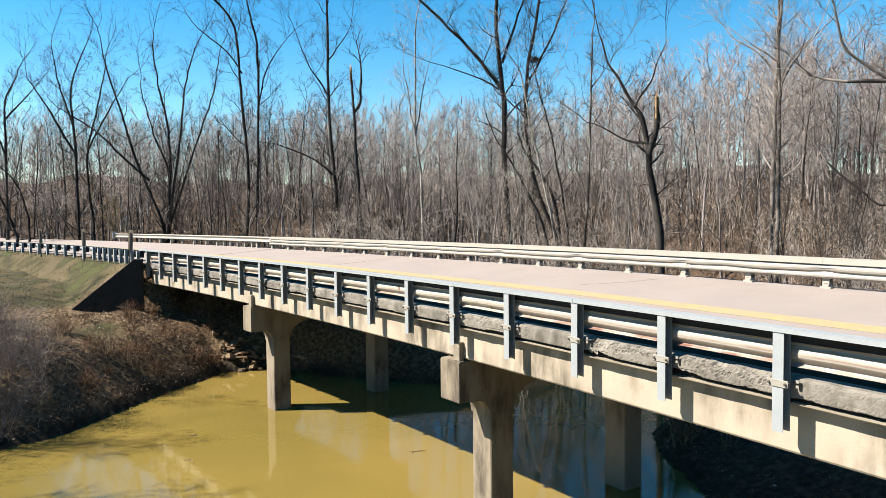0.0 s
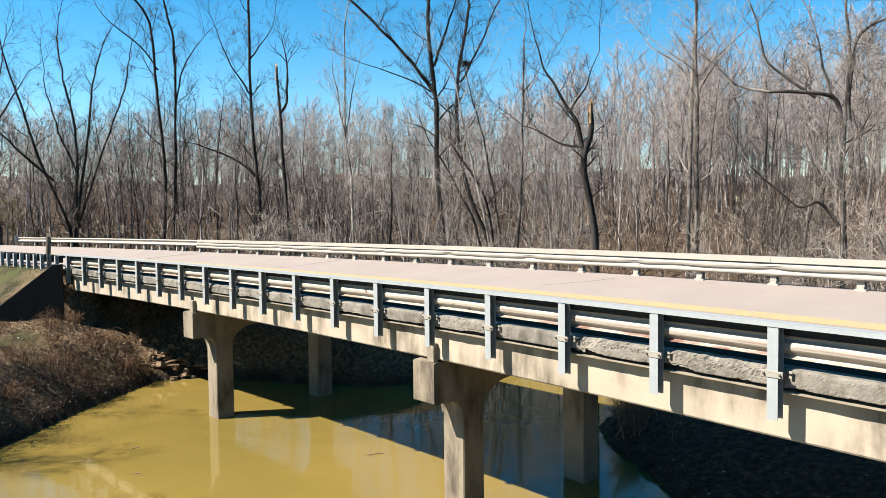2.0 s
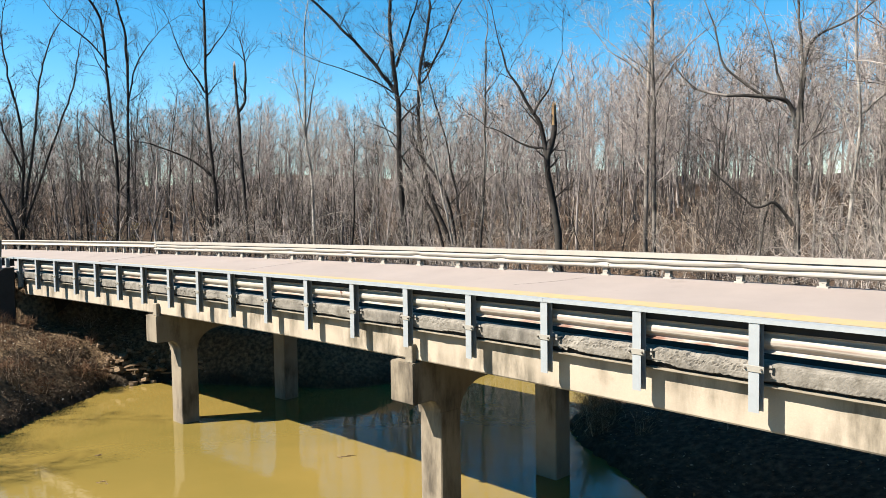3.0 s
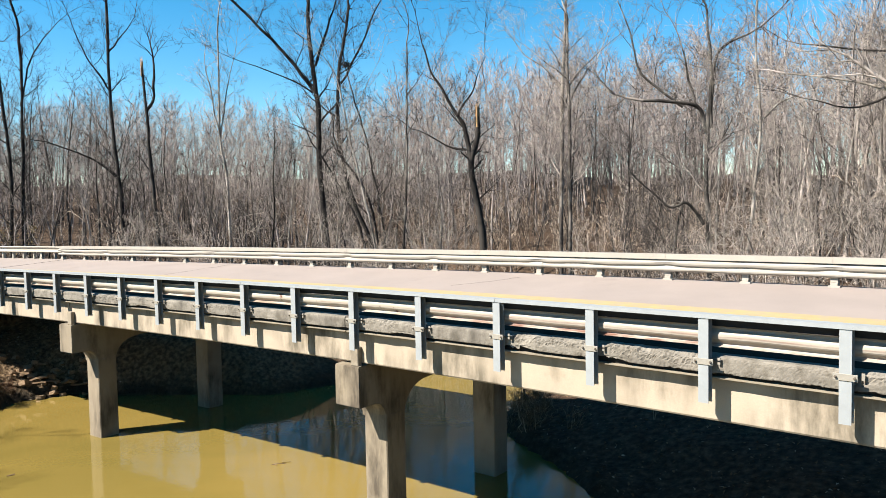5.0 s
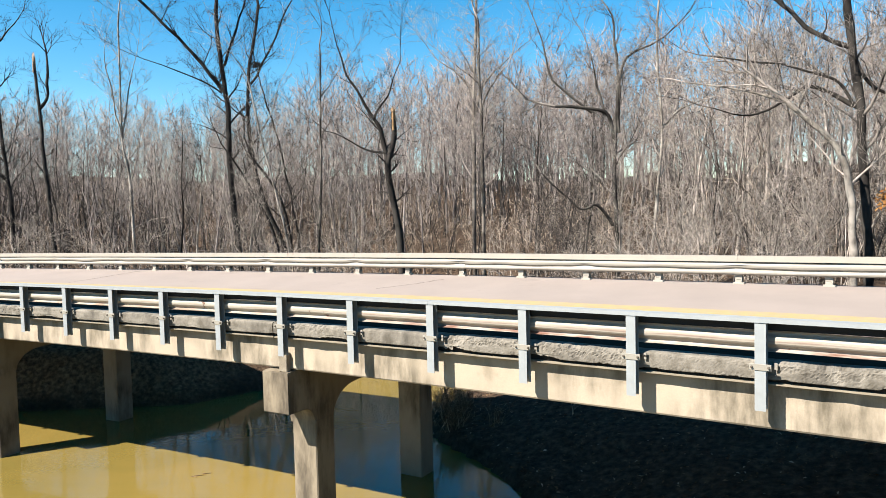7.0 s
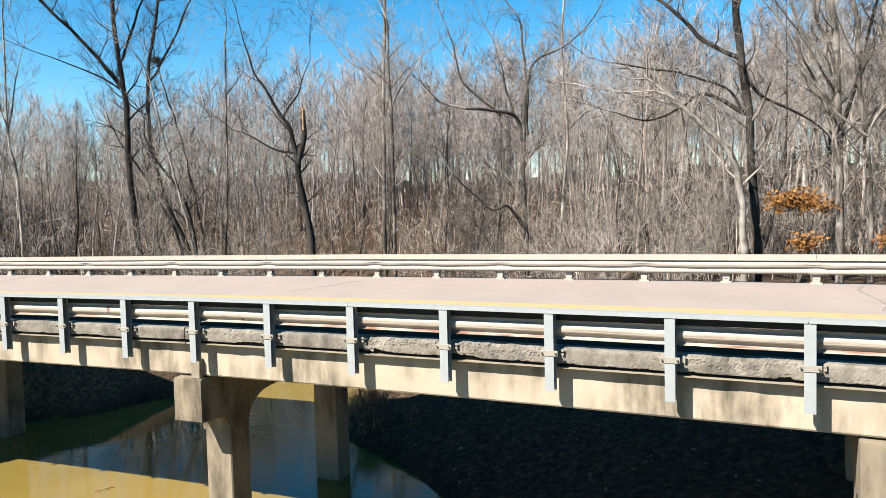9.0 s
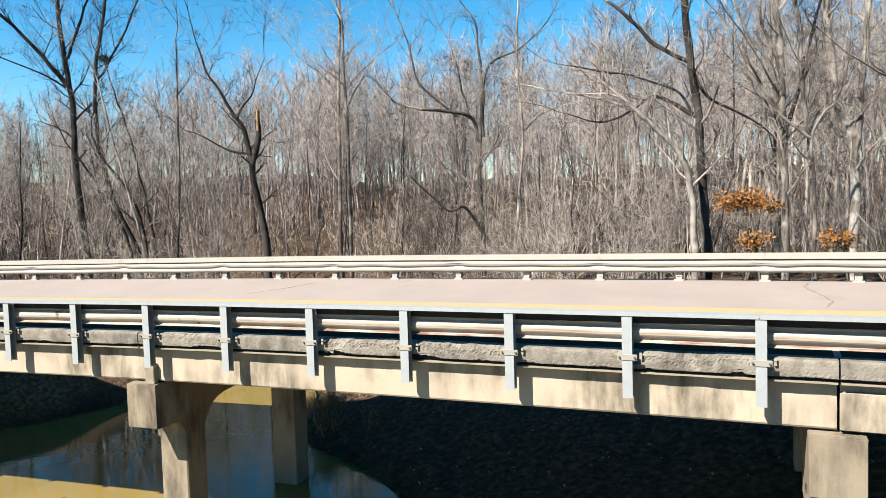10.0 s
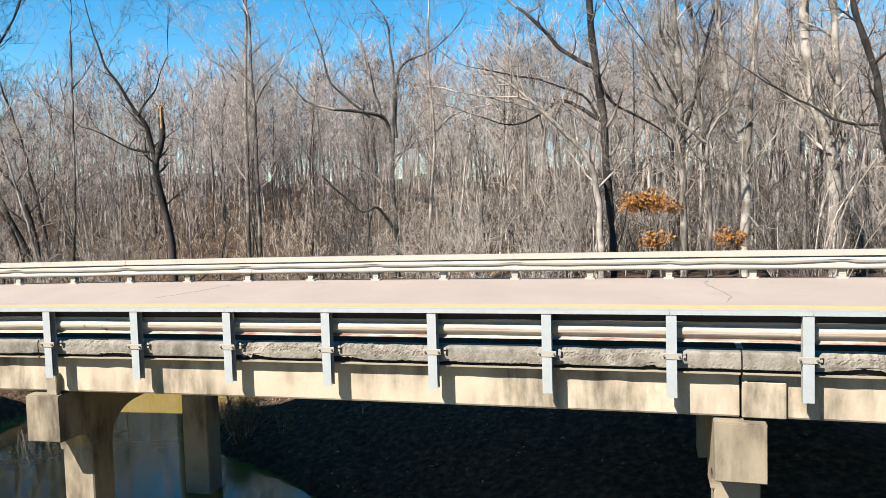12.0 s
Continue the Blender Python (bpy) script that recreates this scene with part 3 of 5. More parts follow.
far_rail = thing("bridge_rail", "white painted steel bridge rail beyond the roadway", "guard rail")
FZ = deck_z(7.0)
FAR_STEP = STEP * RAD / (RAD + 7)
bm = bmesh.new()
box(bm, -0.06, 0.06, 0.0, 0.15, -0.12, 0.12)
box(bm, -0.125, 0.125, -0.03, 0.15, -0.01, 0.04)
box(bm, -0.075, 0.075, -0.02, 0.15, 0.035, 0.1)
foot_me = to_mesh("foot", done(bm, 0.006), M_cream)
far_post_me = to_mesh("post", post_mesh(-0.5, 0.538), M_cream)
for n in range(-8, 6):
    a, b = 0.5 + 2 * n * FAR_STEP, 0.5 + (2 * n + 2) * FAR_STEP
    if a < -28.5:
        continue
    off = 0.006 * (n % 2)
    part("beam", w_beam(7.0 - off, FZ + 0.375, -1, a - 0.16, b + 0.16, 0.07, n * 2.0 + 40, FACE, (a, b)), M_cream, far_rail, "white painted rail beam, dented")
    part("cap_channel", channel(6.89, 7.12, FZ + 0.54, FZ + 0.672, a, b - 0.006), M_cream, far_rail)
for n in range(-15, 13):
    s = 0.5 + n * FAR_STEP
    m = pose(*C(s, 7.02, FZ), 0, 0, heading(s))
    p = shared("post", far_post_me, far_rail, m)
    shared("foot", foot_me, p, m, "small white concrete post foot")

# ---- approach road and rails ----
bm = sweep(((0.25, 0.0), (0.25, deck_z(0.25)), (7.2, deck_z(7.2)), (7.2, 0.2)), -95, ABUT - 0.12, 1.9)
tagged(mesh_ob("road", bm, M_deck), "pale worn road leading onto the bridge", "road", kind="structure")
approach_rail = thing("guard_rail", "galvanised road guard rail on steel posts with blocks", "guard rail")
AP = [-25.75 - 0.9525 * k for k in range(8)] + [-33.4 - 1.905 * k for k in range(28)]
bm = bmesh.new()
box(bm, -0.075, 0.075, -0.008, 0.0, -1.3, 0.6)
box(bm, -0.075, 0.075, 0.142, 0.15, -1.3, 0.6)
box(bm, -0.004, 0.004, 0.0, 0.142, -1.3, 0.6)
ap_post_me = to_mesh("post", done(bm), M_galv)
bm = bmesh.new()
box(bm, -0.075, 0.075, 0.0, 0.19, -0.19, 0.17)
blockout_me = to_mesh("blockout", done(bm, 0.008), M_block_and_shade)
for s in AP:
    m = pose(*C(s, -0.15, 0.05), 0, 0, heading(s))
    p = shared("post", ap_post_me, approach_rail, m)
    shared("blockout", blockout_me, p, m @ pose(0, 0.152, 0.43), "dark block behind the beam")
part("beam", w_beam(0.2, 0.50, 1, -86, -25.95, 0.02, 77.0), M_galv, approach_rail)
far_approach = thing("guard_rail", "white road guard rail with square end plate", "guard rail")
part("beam", w_beam(7.0, FZ + 0.5, -1, -49.6, -25.3, 0.05, 50.0), M_paint, far_approach)
bm = bmesh.new()
box(bm, -0.05, 0.05, 0.0, 0.12, -0.9, 0.62)
fa_post_me = to_mesh("post", done(bm), M_paint)
for s in [-27.9 - 0.95 * k for k in range(6)] + [-34.2 - 1.85 * k for k in range(9)]:
    shared("post", fa_post_me, far_approach, pose(*C(s, 7.03, FZ), 0, 0, heading(s)))
bm = bmesh.new()
box(bm, -0.06, 0.0, -0.25, 0.2, 0.28, 0.78)
ob = part("end_plate", done(bm, 0.01), M_galv, far_approach)
ob.matrix_world = pose(*C(-49.6, 7.0, FZ), 0, 0, heading(-49.6))

# object marker plates seen from behind
for s, d, lean in ((-25.6, -0.55, 4), (-33.5, -0.6, 0), (-42.5, -0.6, -1)):
    e = thing("marker_post", "brown weathered marker plate on a thin post", "marker sign", "bridge end markers")
    m = pose(*C(s, d, 0), 0, lean, heading(s) + 36)
    bm = bmesh.new()
    box(bm, -0.03, 0.03, 0, 0.035, -1.0, 1.55)
    ob = part("post", done(bm), M_block_and_shade, e)
    ob.matrix_world = m
    bm = bmesh.new()
    box(bm, -0.13, 0.13, 0.036, 0.042, 0.74, 1.7)
    ob = part("plate", done(bm), M_plate, e)
    ob.matrix_world = m
# ---- woods ----
def bark_material(name, base, patch, patch_at=(0.45, 0.6), spread=0.35, each=False):
    m = bpy.data.materials.new(name)
    m.use_nodes = True
    nt = m.node_tree
    b = nt.nodes["Principled BSDF"]
    b.inputs["Roughness"].default_value = 0.95
    b.inputs["Specular IOR Level"].default_value = 0.2
    geo = nt.nodes.new("ShaderNodeNewGeometry")
    info = nt.nodes.new("ShaderNodeObjectInfo")
    mp = nt.nodes.new("ShaderNodeMapping")
    mp.inputs["Scale"].default_value = (1, 1, 0.25)
    nt.links.new(geo.outputs["Position"], mp.inputs["Vector"])
    n1 = nt.nodes.new("ShaderNodeTexNoise")
    n1.inputs["Scale"].default_value = 9
    n1.inputs["Detail"].default_value = 5
    nt.links.new(mp.outputs[0], n1.inputs["Vector"])
    n2 = nt.nodes.new("ShaderNodeTexNoise")
    n2.inputs["Scale"].default_value = 1.3
    n2.inputs["Detail"].default_value = 4
    nt.links.new(geo.outputs["Position"], n2.inputs["Vector"])
    r = nt.nodes.new("ShaderNodeValToRGB")
    r.color_ramp.elements[0].position, r.color_ramp.elements[1].position = 0.3, 0.7
    r.color_ramp.elements[0].color = (*[c * 0.45 for c in base], 1)
    r.color_ramp.elements[1].color = (*[c * 1.5 for c in base], 1)
    nt.links.new(n1.outputs["Fac"], r.inputs["Fac"])
    k = nt.nodes.new("ShaderNodeValToRGB")
    k.color_ramp.elements[0].position, k.color_ramp.elements[1].position = patch_at
    nt.links.new(n2.outputs["Fac"], k.inputs["Fac"])
    mx = nt.nodes.new("ShaderNodeMix")
    mx.data_type = "RGBA"
    nt.links.new(k.outputs["Color"], mx.inputs["Factor"])
    nt.links.new(r.outputs["Color"], mx.inputs["A"])
    mx.inputs["B"].default_value = (*patch, 1)
    hv = nt.nodes.new("ShaderNodeHueSaturation")
    mr = nt.nodes.new("ShaderNodeMapRange")
    mr.inputs["To Min"].default_value, mr.inputs["To Max"].default_value = 1 - spread, 1 + spread
    nt.links.new(geo.outputs["Random Per Island"] if each else info.outputs["Random"], mr.inputs["Value"])
    nt.links.new(mr.outputs[0], hv.inputs["Value"])
    nt.links.new(mx.outputs["Result"], hv.inputs["Color"])
    nt.links.new(hv.outputs[0], b.inputs["Base Color"])
    bp = nt.nodes.new("ShaderNodeBump")
    bp.inputs["Strength"].default_value = 0.6
    bp.inputs["Distance"].default_value = 0.03
    nt.links.new(n1.outputs["Fac"], bp.inputs["Height"])
    nt.links.new(bp.outputs["Normal"], b.inputs["Normal"])
    return m


BARK = {
    "dark": bark_material("dark_bark", (0.0125, 0.0108, 0.0097), (0.03, 0.0265, 0.0235)),
    "slate": bark_material("slate_bark", (0.026, 0.0228, 0.02), (0.15, 0.136, 0.12), (0.42, 0.7)),
    "grey": bark_material("grey_bark", (0.06, 0.051, 0.044), (0.16, 0.142, 0.124)),
    "pale": bark_material("pale_bark", (0.1, 0.089, 0.077), (0.215, 0.197, 0.175)),
}
TWIG = {
    "dark": bark_material("dark_twigs", (0.02, 0.0168, 0.0152), (0.042, 0.0355, 0.0318), spread=0.4, each=True),
    "slate": bark_material("slate_twigs", (0.04, 0.0345, 0.031), (0.15, 0.132, 0.117), (0.4, 0.65), spread=0.4, each=True),
    "grey": bark_material("grey_twigs", (0.155, 0.133, 0.119), (0.235, 0.206, 0.184), spread=0.45, each=True),
    "pale": bark_material("pale_twigs", (0.165, 0.144, 0.127), (0.235, 0.208, 0.186), spread=0.45, each=True),
}
M_far = bark_material("far_wood_bark", (0.124, 0.107, 0.1), (0.205, 0.181, 0.169), spread=0.5, each=True)
M_under = bark_material("undergrowth_stems", (0.085, 0.066, 0.052), (0.235, 0.196, 0.16), spread=0.8, each=True)
M_split = material("split_wood", (0.258, 0.156, 0.0732), 0.8, scale=8, fine=60, bump=0.5)
UP = Vector((0, 0, 1))


class Wood:
    """Tapering tubes and twigs gathered into one mesh of triangles."""

    def __init__(self):
        self.v, self.f = [], []

    def ring(self, p, t, r, sides):
        a = t.cross(Vector((0.31, 0.87, 0.38)))
        if a.length < 1e-6:
            a = t.cross(Vector((1, 0, 0)))
        a.normalize()
        b = t.cross(a).normalized()
        o = len(self.v)
        for k in range(sides):
            c = 2 * math.pi * k / sides
            self.v.append(p + a * (r * math.cos(c)) + b * (r * math.sin(c)))
        return o

    def tube(self, pts, radii, sides, pointed=False):
        f, last = self.f, len(pts) - 1
        rows = []
        for i, (p, r) in enumerate(zip(pts, radii)):
            if pointed and i == last:
                break
            rows.append(self.ring(p, pts[min(i + 1, last)] - pts[max(i - 1, 0)], r, sides))
        for o, q in zip(rows, rows[1:]):
            for k in range(sides):
                j = (k + 1) % sides
                f.append((o + k, o + j, q + j))
                f.append((o + k, q + j, q + k))
        if pointed:
            tip, o = len(self.v), rows[-1]
            self.v.append(pts[-1])
            for k in range(sides):
                f.append((o + k, o + (k + 1) % sides, tip))

    def mesh(self, name, mat, smooth=True):
        me = bpy.data.meshes.new(name)
        me.from_pydata([tuple(p) for p in self.v], [], self.f)
        me.materials.append(mat)
        if smooth:
            me.polygons.foreach_set("use_smooth", [True] * len(me.polygons))
        return me


def branch(wood, rng, start, way, length, radius, level, deepest, counts, bend=0.17, lift=0.12, thin=0.005, plain=0):
    """A crooked limb that turns up towards the light, with side branches down to fine pointed twigs."""
    segs = ((6, 5, 3, 2, 1), (4, 3, 2, 1, 1), (3, 2, 1, 1, 1))[plain][min(level, 4)]
    pts, radii = [start.copy()], [radius]
    p, w = start.copy(), way.normalized()
    rise = lift * (0.6, 1.0, 0.55, 0.35, 0.1)[min(level, 4)]
    for i in range(segs):
        w = (w + Vector((rng.gauss(0, bend), rng.gauss(0, bend), rng.gauss(0, bend) + rise))).normalized()
        p = p + w * (length / segs) * rng.uniform(0.8, 1.2)
        pts.append(p.copy())
        radii.append(max(thin * 0.6, radius * (1 - 0.85 * (i + 1) / segs)))
    wood.tube(pts, radii, ((7, 5, 3, 3, 3), (5, 3, 3, 3, 3), (4, 3, 3, 3, 3))[plain][min(level, 4)], True)
    if level >= deepest:
        return
    n = max(2, round(counts[level] * rng.uniform(0.75, 1.25)))
    turn = rng.uniform(0, 6.3)
    for k in range(n):
        t = 0.2 + 0.78 * (k + rng.random()) / n
        i = min(int(t * segs), segs - 1)
        q = pts[i].lerp(pts[i + 1], t * segs - i)
        axis = (pts[i + 1] - pts[i]).normalized()
        turn += 2.4 + rng.uniform(-0.5, 0.5)
        out = axis.orthogonal().normalized()
        out.rotate(Matrix.Rotation(turn, 3, axis))
        spread = rng.uniform(0.45, 1.05)
        d2 = axis * math.cos(spread) + out * math.sin(spread) + UP * 0.12
        reach = length * rng.uniform(0.42, 0.82) * (1.15 - 0.5 * t)
        branch(wood, rng, q, d2, reach, max(thin, radii[i] * 0.6), level + 1, deepest, counts, bend, lift, thin, plain)


def along_line(pts, t):
    n = len(pts) - 1
    i = min(int(t * n), n - 1)
    return pts[i].lerp(pts[i + 1], t * n - i), (pts[i + 1] - pts[i]).normalized()


def dress(rng, crown, pts, r0, r1, first, spacing, reach, deepest, counts, rise=0.7, thin=0.005, plain=0):
    """Limbs along a stem, with their branches and twigs."""
    total = sum((b - a).length for a, b in zip(pts, pts[1:]))
    n = max(2, int(total * (1 - first) / spacing))
    turn = rng.uniform(0, 6.3)
    for k in range(n):
        t = first + (1 - first) * (k + rng.random() * 0.9) / n
        q, axis = along_line(pts, min(t, 0.995))
        turn += 2.4 + rng.uniform(-0.5, 0.5)
        up = rise + rng.gauss(0, 0.15)
        way = Vector((math.cos(turn), math.sin(turn), 0)) * math.cos(up) + UP * math.sin(up) + axis * 0.3
        u = (t - first) / (1 - first)
        length = reach * rng.uniform(0.45, 1.1) * (1.0 - 0.6 * u)
        branch(crown, rng, q, way, length, max(thin * 2, (r0 + (r1 - r0) * t) * rng.uniform(0.28, 0.52)), 1, deepest, counts, thin=thin, plain=plain)


def smooth_line(pts, n):
    """Catmull-Rom through a few points."""
    out = []
    for i in range(len(pts) - 1):
        p0, p1, p2, p3 = pts[max(i - 1, 0)], pts[i], pts[i + 1], pts[min(i + 2, len(pts) - 1)]
        for k in range(n):
            t = k / n
            out.append(0.5 * ((2 * p1) + (p2 - p0) * t + (2 * p0 - 5 * p1 + 4 * p2 - p3) * t * t + (3 * p1 - p0 - 3 * p2 + p3) * t ** 3))
    out.append(pts[-1].copy())
    return out


TREE_SPOTS = []
tree_count = [0]


def guided_tree(s, d, turn, stems, bark, label, twigs=""):
    """A tree whose main stems are given as (across, height) points with two radii; the finer wood grows by itself."""
    tree_count[0] += 1
    rng = random.Random(100 + tree_count[0])
    base = C(s, d, 0, True)
    a = math.radians(turn)
    right, away = Vector((math.cos(a), math.sin(a), 0)), Vector((-math.sin(a), math.cos(a), 0))
    foot = base + right * stems[0][0][0][0]
    foot.z = ground_z(foot.x, foot.y)
    TREE_SPOTS.append((foot.x, foot.y))
    trunk, crown = Wood(), Wood()
    far = 1.35 if s < -30 else 1.0
    for n, (pts, r0, r1) in enumerate(stems):
        if "snapped" not in label:
            r0, r1 = r0 * 0.78, r1 * 0.78
        depth, line = 0.0, []
        lean = rng.uniform(-0.5, 0.5)
        for k, (u, z) in enumerate(pts):
            if n and k:
                depth = lean * abs(u - pts[0][0])
            line.append(base + right * u + away * depth + Vector((0, 0, z)))
        grounded = line[0].z < 1.5
        if grounded:
            low = line[0].copy()
            low.z = ground_z(low.x, low.y) - 0.3
            flare = line[0].copy()
            flare.z = low.z + 0.7
            line = [low, flare] + line
            r0 = r0 * 1.1
        line = smooth_line(line, 6)
        m = len(line) - 1
        crook = 0.05 if n == 0 else 0.11
        for i in range(1, m + 1):
            q = line[i] * 1.1
            line[i] += Vector((noise.noise((q.x, q.z, n * 9.1)), noise.noise((q.z, q.y, n * 7.3)), 0.5 * noise.noise((q.x + 40, q.z, n)))) * crook
        radii = [(r0 + (r1 - r0) * (i / m)) * (1 + 0.1 * rng.uniform(-1, 1)) for i in range(m + 1)]
        if line[0].z < 1:
            radii[0] *= 1.5
            radii[1] *= 1.25
        trunk.tube(line, radii, 9 if n == 0 else 7)
        if "snapped" in label and n == 0:
            dress(rng, crown, line[: len(line) - 4], r0, r1, 0.5, 0.7, 1.6, 3, (4, 5, 4, 3), 0.4, 0.008)
            tip = Wood()
            top = line[-1]
            for k in range(7):
                o = Vector((rng.uniform(-1, 1), rng.uniform(-1, 1), 0)) * r1 * 0.7
                tip.tube([top + o - Vector((0, 0, 0.5)), top + o + Vector((0, 0, rng.uniform(0.0, 0.35))), top + o * 1.2 + Vector((0, 0, rng.uniform(0.35, 0.75)))], [r1 * 0.5, r1 * 0.38, 0.01], 5, True)
            continue
        up = line[-1] - line[-2]
        branch(crown, rng, line[-1], up, 3.4 * far, r1, 1, 4, (5, 7, 4, 3), thin=0.008)
        dress(rng, crown, line, r0, r1, (0.45 if far == 1 else 0.3) if grounded else 0.15, 0.66 if far == 1 else 0.6, (3.5 if n == 0 else 2.5) * far, 4, (5, 5, 4, 3), 0.5, 0.0075)
    e = thing("tree", label, "tree", "bare trees")
    new("trunk", trunk.mesh("trunk", BARK[bark])).parent = e
    new("crown", crown.mesh("crown", TWIG[twigs or bark])).parent = e
    if "snapped" in label:
        ob = new("broken_top", tip.mesh("broken_top", M_split))
        ob.parent = e
        ob["label"] = "splintered pale yellow wood"
    return e


guided_tree(-18, 17.8, 52, ((((0.1, 0.5), (-0.2, 4.6), (-0.2, 7.8), (-0.3, 9.2), (-0.6, 12.2), (-0.6, 14.1)), 0.225, 0.129), (((-0.4, 9.2), (-0.9, 9.9), (-2.2, 11.5), (-3.6, 12.9), (-4.9, 14.2)), 0.145, 0.08), (((-0.3, 10.6), (0.2, 12.2), (0.8, 13.7)), 0.113, 0.064), (((-0.5, 9.1), (-1.5, 9.7), (-3.5, 10.4)), 0.064, 0.032),), "dark", "tall forked bare tree with dark bark")
guided_tree(-18, 20.6, 49, ((((0.8, 0.4), (-0.4, 3.7), (-1.0, 7.4), (-0.9, 10.3), (-0.5, 12.6), (-0.2, 14.5)), 0.169, 0.101), (((-0.8, 10.0), (0.3, 11.8), (1.3, 14.2)), 0.101, 0.051), (((-1.0, 8.0), (-1.9, 8.7), (-2.7, 9.4)), 0.067, 0.034),), "dark", "tall bare tree with a clump of twigs in its fork")
guided_tree(-16, 19, 49, ((((0.5, 0.5), (-0.0, 3.3), (-1.4, 5.5), (-1.6, 6.1)), 0.127, 0.063), (((1.0, 0.5), (0.3, 4.9), (-0.3, 7.7), (-0.8, 9.5)), 0.095, 0.047), (((-0.2, 0.5), (-1.4, 3.6), (-2.3, 5.2)), 0.127, 0.063),), "dark", "clump of dark leaning bare trunks")
guided_tree(-7.5, 16, 41, ((((0.3, 0.6), (0.0, 3.0), (-0.2, 4.5), (0.1, 5.7), (0.1, 6.6)), 0.165, 0.115), (((-0.2, 4.3), (-0.4, 5.9), (-0.9, 6.9), (-1.8, 8.4), (-2.3, 9.9)), 0.126, 0.025), (((-0.8, 6.6), (-0.2, 7.6), (0.2, 8.5)), 0.05, 0.02), (((-0.4, 5.1), (-1.1, 5.3), (-2.5, 6.1)), 0.063, 0.025),), "dark", "dark tree with a snapped pale top")
guided_tree(-10, 30.7, 28, ((((-0.4, 0.1), (-0.3, 5.2), (-0.2, 10.3), (-0.0, 13.8), (0.1, 16.7)), 0.185, 0.092), (((-0.1, 8.8), (0.4, 10.4), (1.7, 11.7)), 0.111, 0.044), (((-0.2, 9.9), (-1.2, 11.3), (-2.6, 12.3)), 0.092, 0.037),), "grey", "tall straight bare grey tree")
guided_tree(0, 18.2, 21, ((((1.6, 0.5), (1.5, 3.6), (1.6, 6.0), (1.9, 8.4), (3.1, 9.1)), 0.173, 0.049), (((1.5, 5.3), (1.1, 6.4), (-0.9, 6.6)), 0.123, 0.074), (((0.6, 6.4), (-1.0, 7.8), (-1.5, 9.5)), 0.074, 0.037), (((1.1, 6.3), (0.6, 8.7)), 0.074, 0.037), (((1.7, 5.5), (1.7, 8.2), (1.5, 10.4)), 0.099, 0.049), (((1.4, 1.6), (0.8, 2.5), (0.0, 2.4), (-1.5, 3.9)), 0.099, 0.037), (((0.3, 0.7), (0.5, 2.2)), 0.074, 0.049),), "slate", "bare tree with crooked elbowed grey limbs")
guided_tree(1.6, 24.8, 15, ((((-0.4, 0.2), (-0.1, 3.5), (0.1, 6.2), (-0.1, 9.5), (-0.0, 12.8)), 0.117, 0.058), (((0.1, 6.2), (0.7, 6.9), (1.4, 7.3)), 0.088, 0.044), (((0.1, 6.0), (-0.9, 6.9)), 0.058, 0.029),), "pale", "slim pale-barked bare tree")
guided_tree(8.3, 19, 4, ((((1.7, 0.5), (1.5, 3.7), (1.4, 5.9), (1.1, 8.1), (0.9, 10.9)), 0.214, 0.166), (((1.3, 5.8), (0.4, 6.4), (-0.3, 6.7), (-1.1, 6.2), (-2.2, 5.8), (-2.9, 5.9)), 0.119, 0.036), (((1.2, 5.9), (0.6, 6.8), (-1.1, 7.5), (-3.5, 8.1)), 0.083, 0.036), (((1.1, 7.9), (-0.2, 8.7), (-1.3, 10.0), (-2.1, 10.6)), 0.119, 0.083), (((1.2, 7.6), (1.8, 6.5), (3.2, 5.7), (4.0, 5.1)), 0.095, 0.036),), "dark", "thick dark trunk with long curving pale limbs", "slate")
guided_tree(8, 18, 5, ((((1.6, 0.5), (1.5, 2.6), (1.2, 4.1), (0.4, 5.1), (-0.5, 6.0)), 0.184, 0.115), (((-0.5, 6.0), (-1.9, 6.6), (-4.1, 7.2)), 0.08, 0.034),), "pale", "leaning white-barked bare tree")
guided_tree(13, 20, -5, ((((-0.6, 0.4), (-0.6, 2.9), (-0.7, 4.7), (-0.7, 7.4), (-0.9, 10.5)), 0.195, 0.147), (((-0.7, 4.7), (-1.2, 6.2), (-1.8, 7.1), (-2.1, 8.7)), 0.098, 0.049), (((-0.7, 5.9), (-1.0, 7.5), (-1.9, 8.9), (-2.5, 10.5)), 0.098, 0.049),), "pale", "pale mottled bare tree with upright limbs")
guided_tree(15.5, 21, -10, ((((-0.9, 0.3), (-0.8, 2.9), (-0.9, 4.6), (-1.4, 6.0), (-1.7, 8.6), (-1.9, 10.9)), 0.255, 0.153), (((-0.8, 4.3), (-0.6, 6.2), (-0.4, 9.1), (-0.3, 10.9)), 0.179, 0.102), (((-0.8, 4.6), (-1.4, 6.2), (-2.3, 5.1), (-2.6, 4.7)), 0.077, 0.051),), "pale", "large pale bare tree forked into two stems")
guided_tree(18.5, 21, -16, ((((-0.7, 0.3), (-0.8, 3.5), (-1.1, 4.9), (-1.7, 7.4), (-1.9, 10.8)), 0.39, 0.234), (((-0.8, 4.4), (-0.7, 6.8), (-0.8, 9.5), (-0.9, 10.7)), 0.234, 0.156), (((-1.1, 5.1), (-1.9, 6.1), (-3.0, 7.1)), 0.104, 0.052), (((-0.7, 5.5), (0.3, 5.0), (0.9, 4.7)), 0.104, 0.052),), "pale", "massive pale grey bare tree with broad trunk")
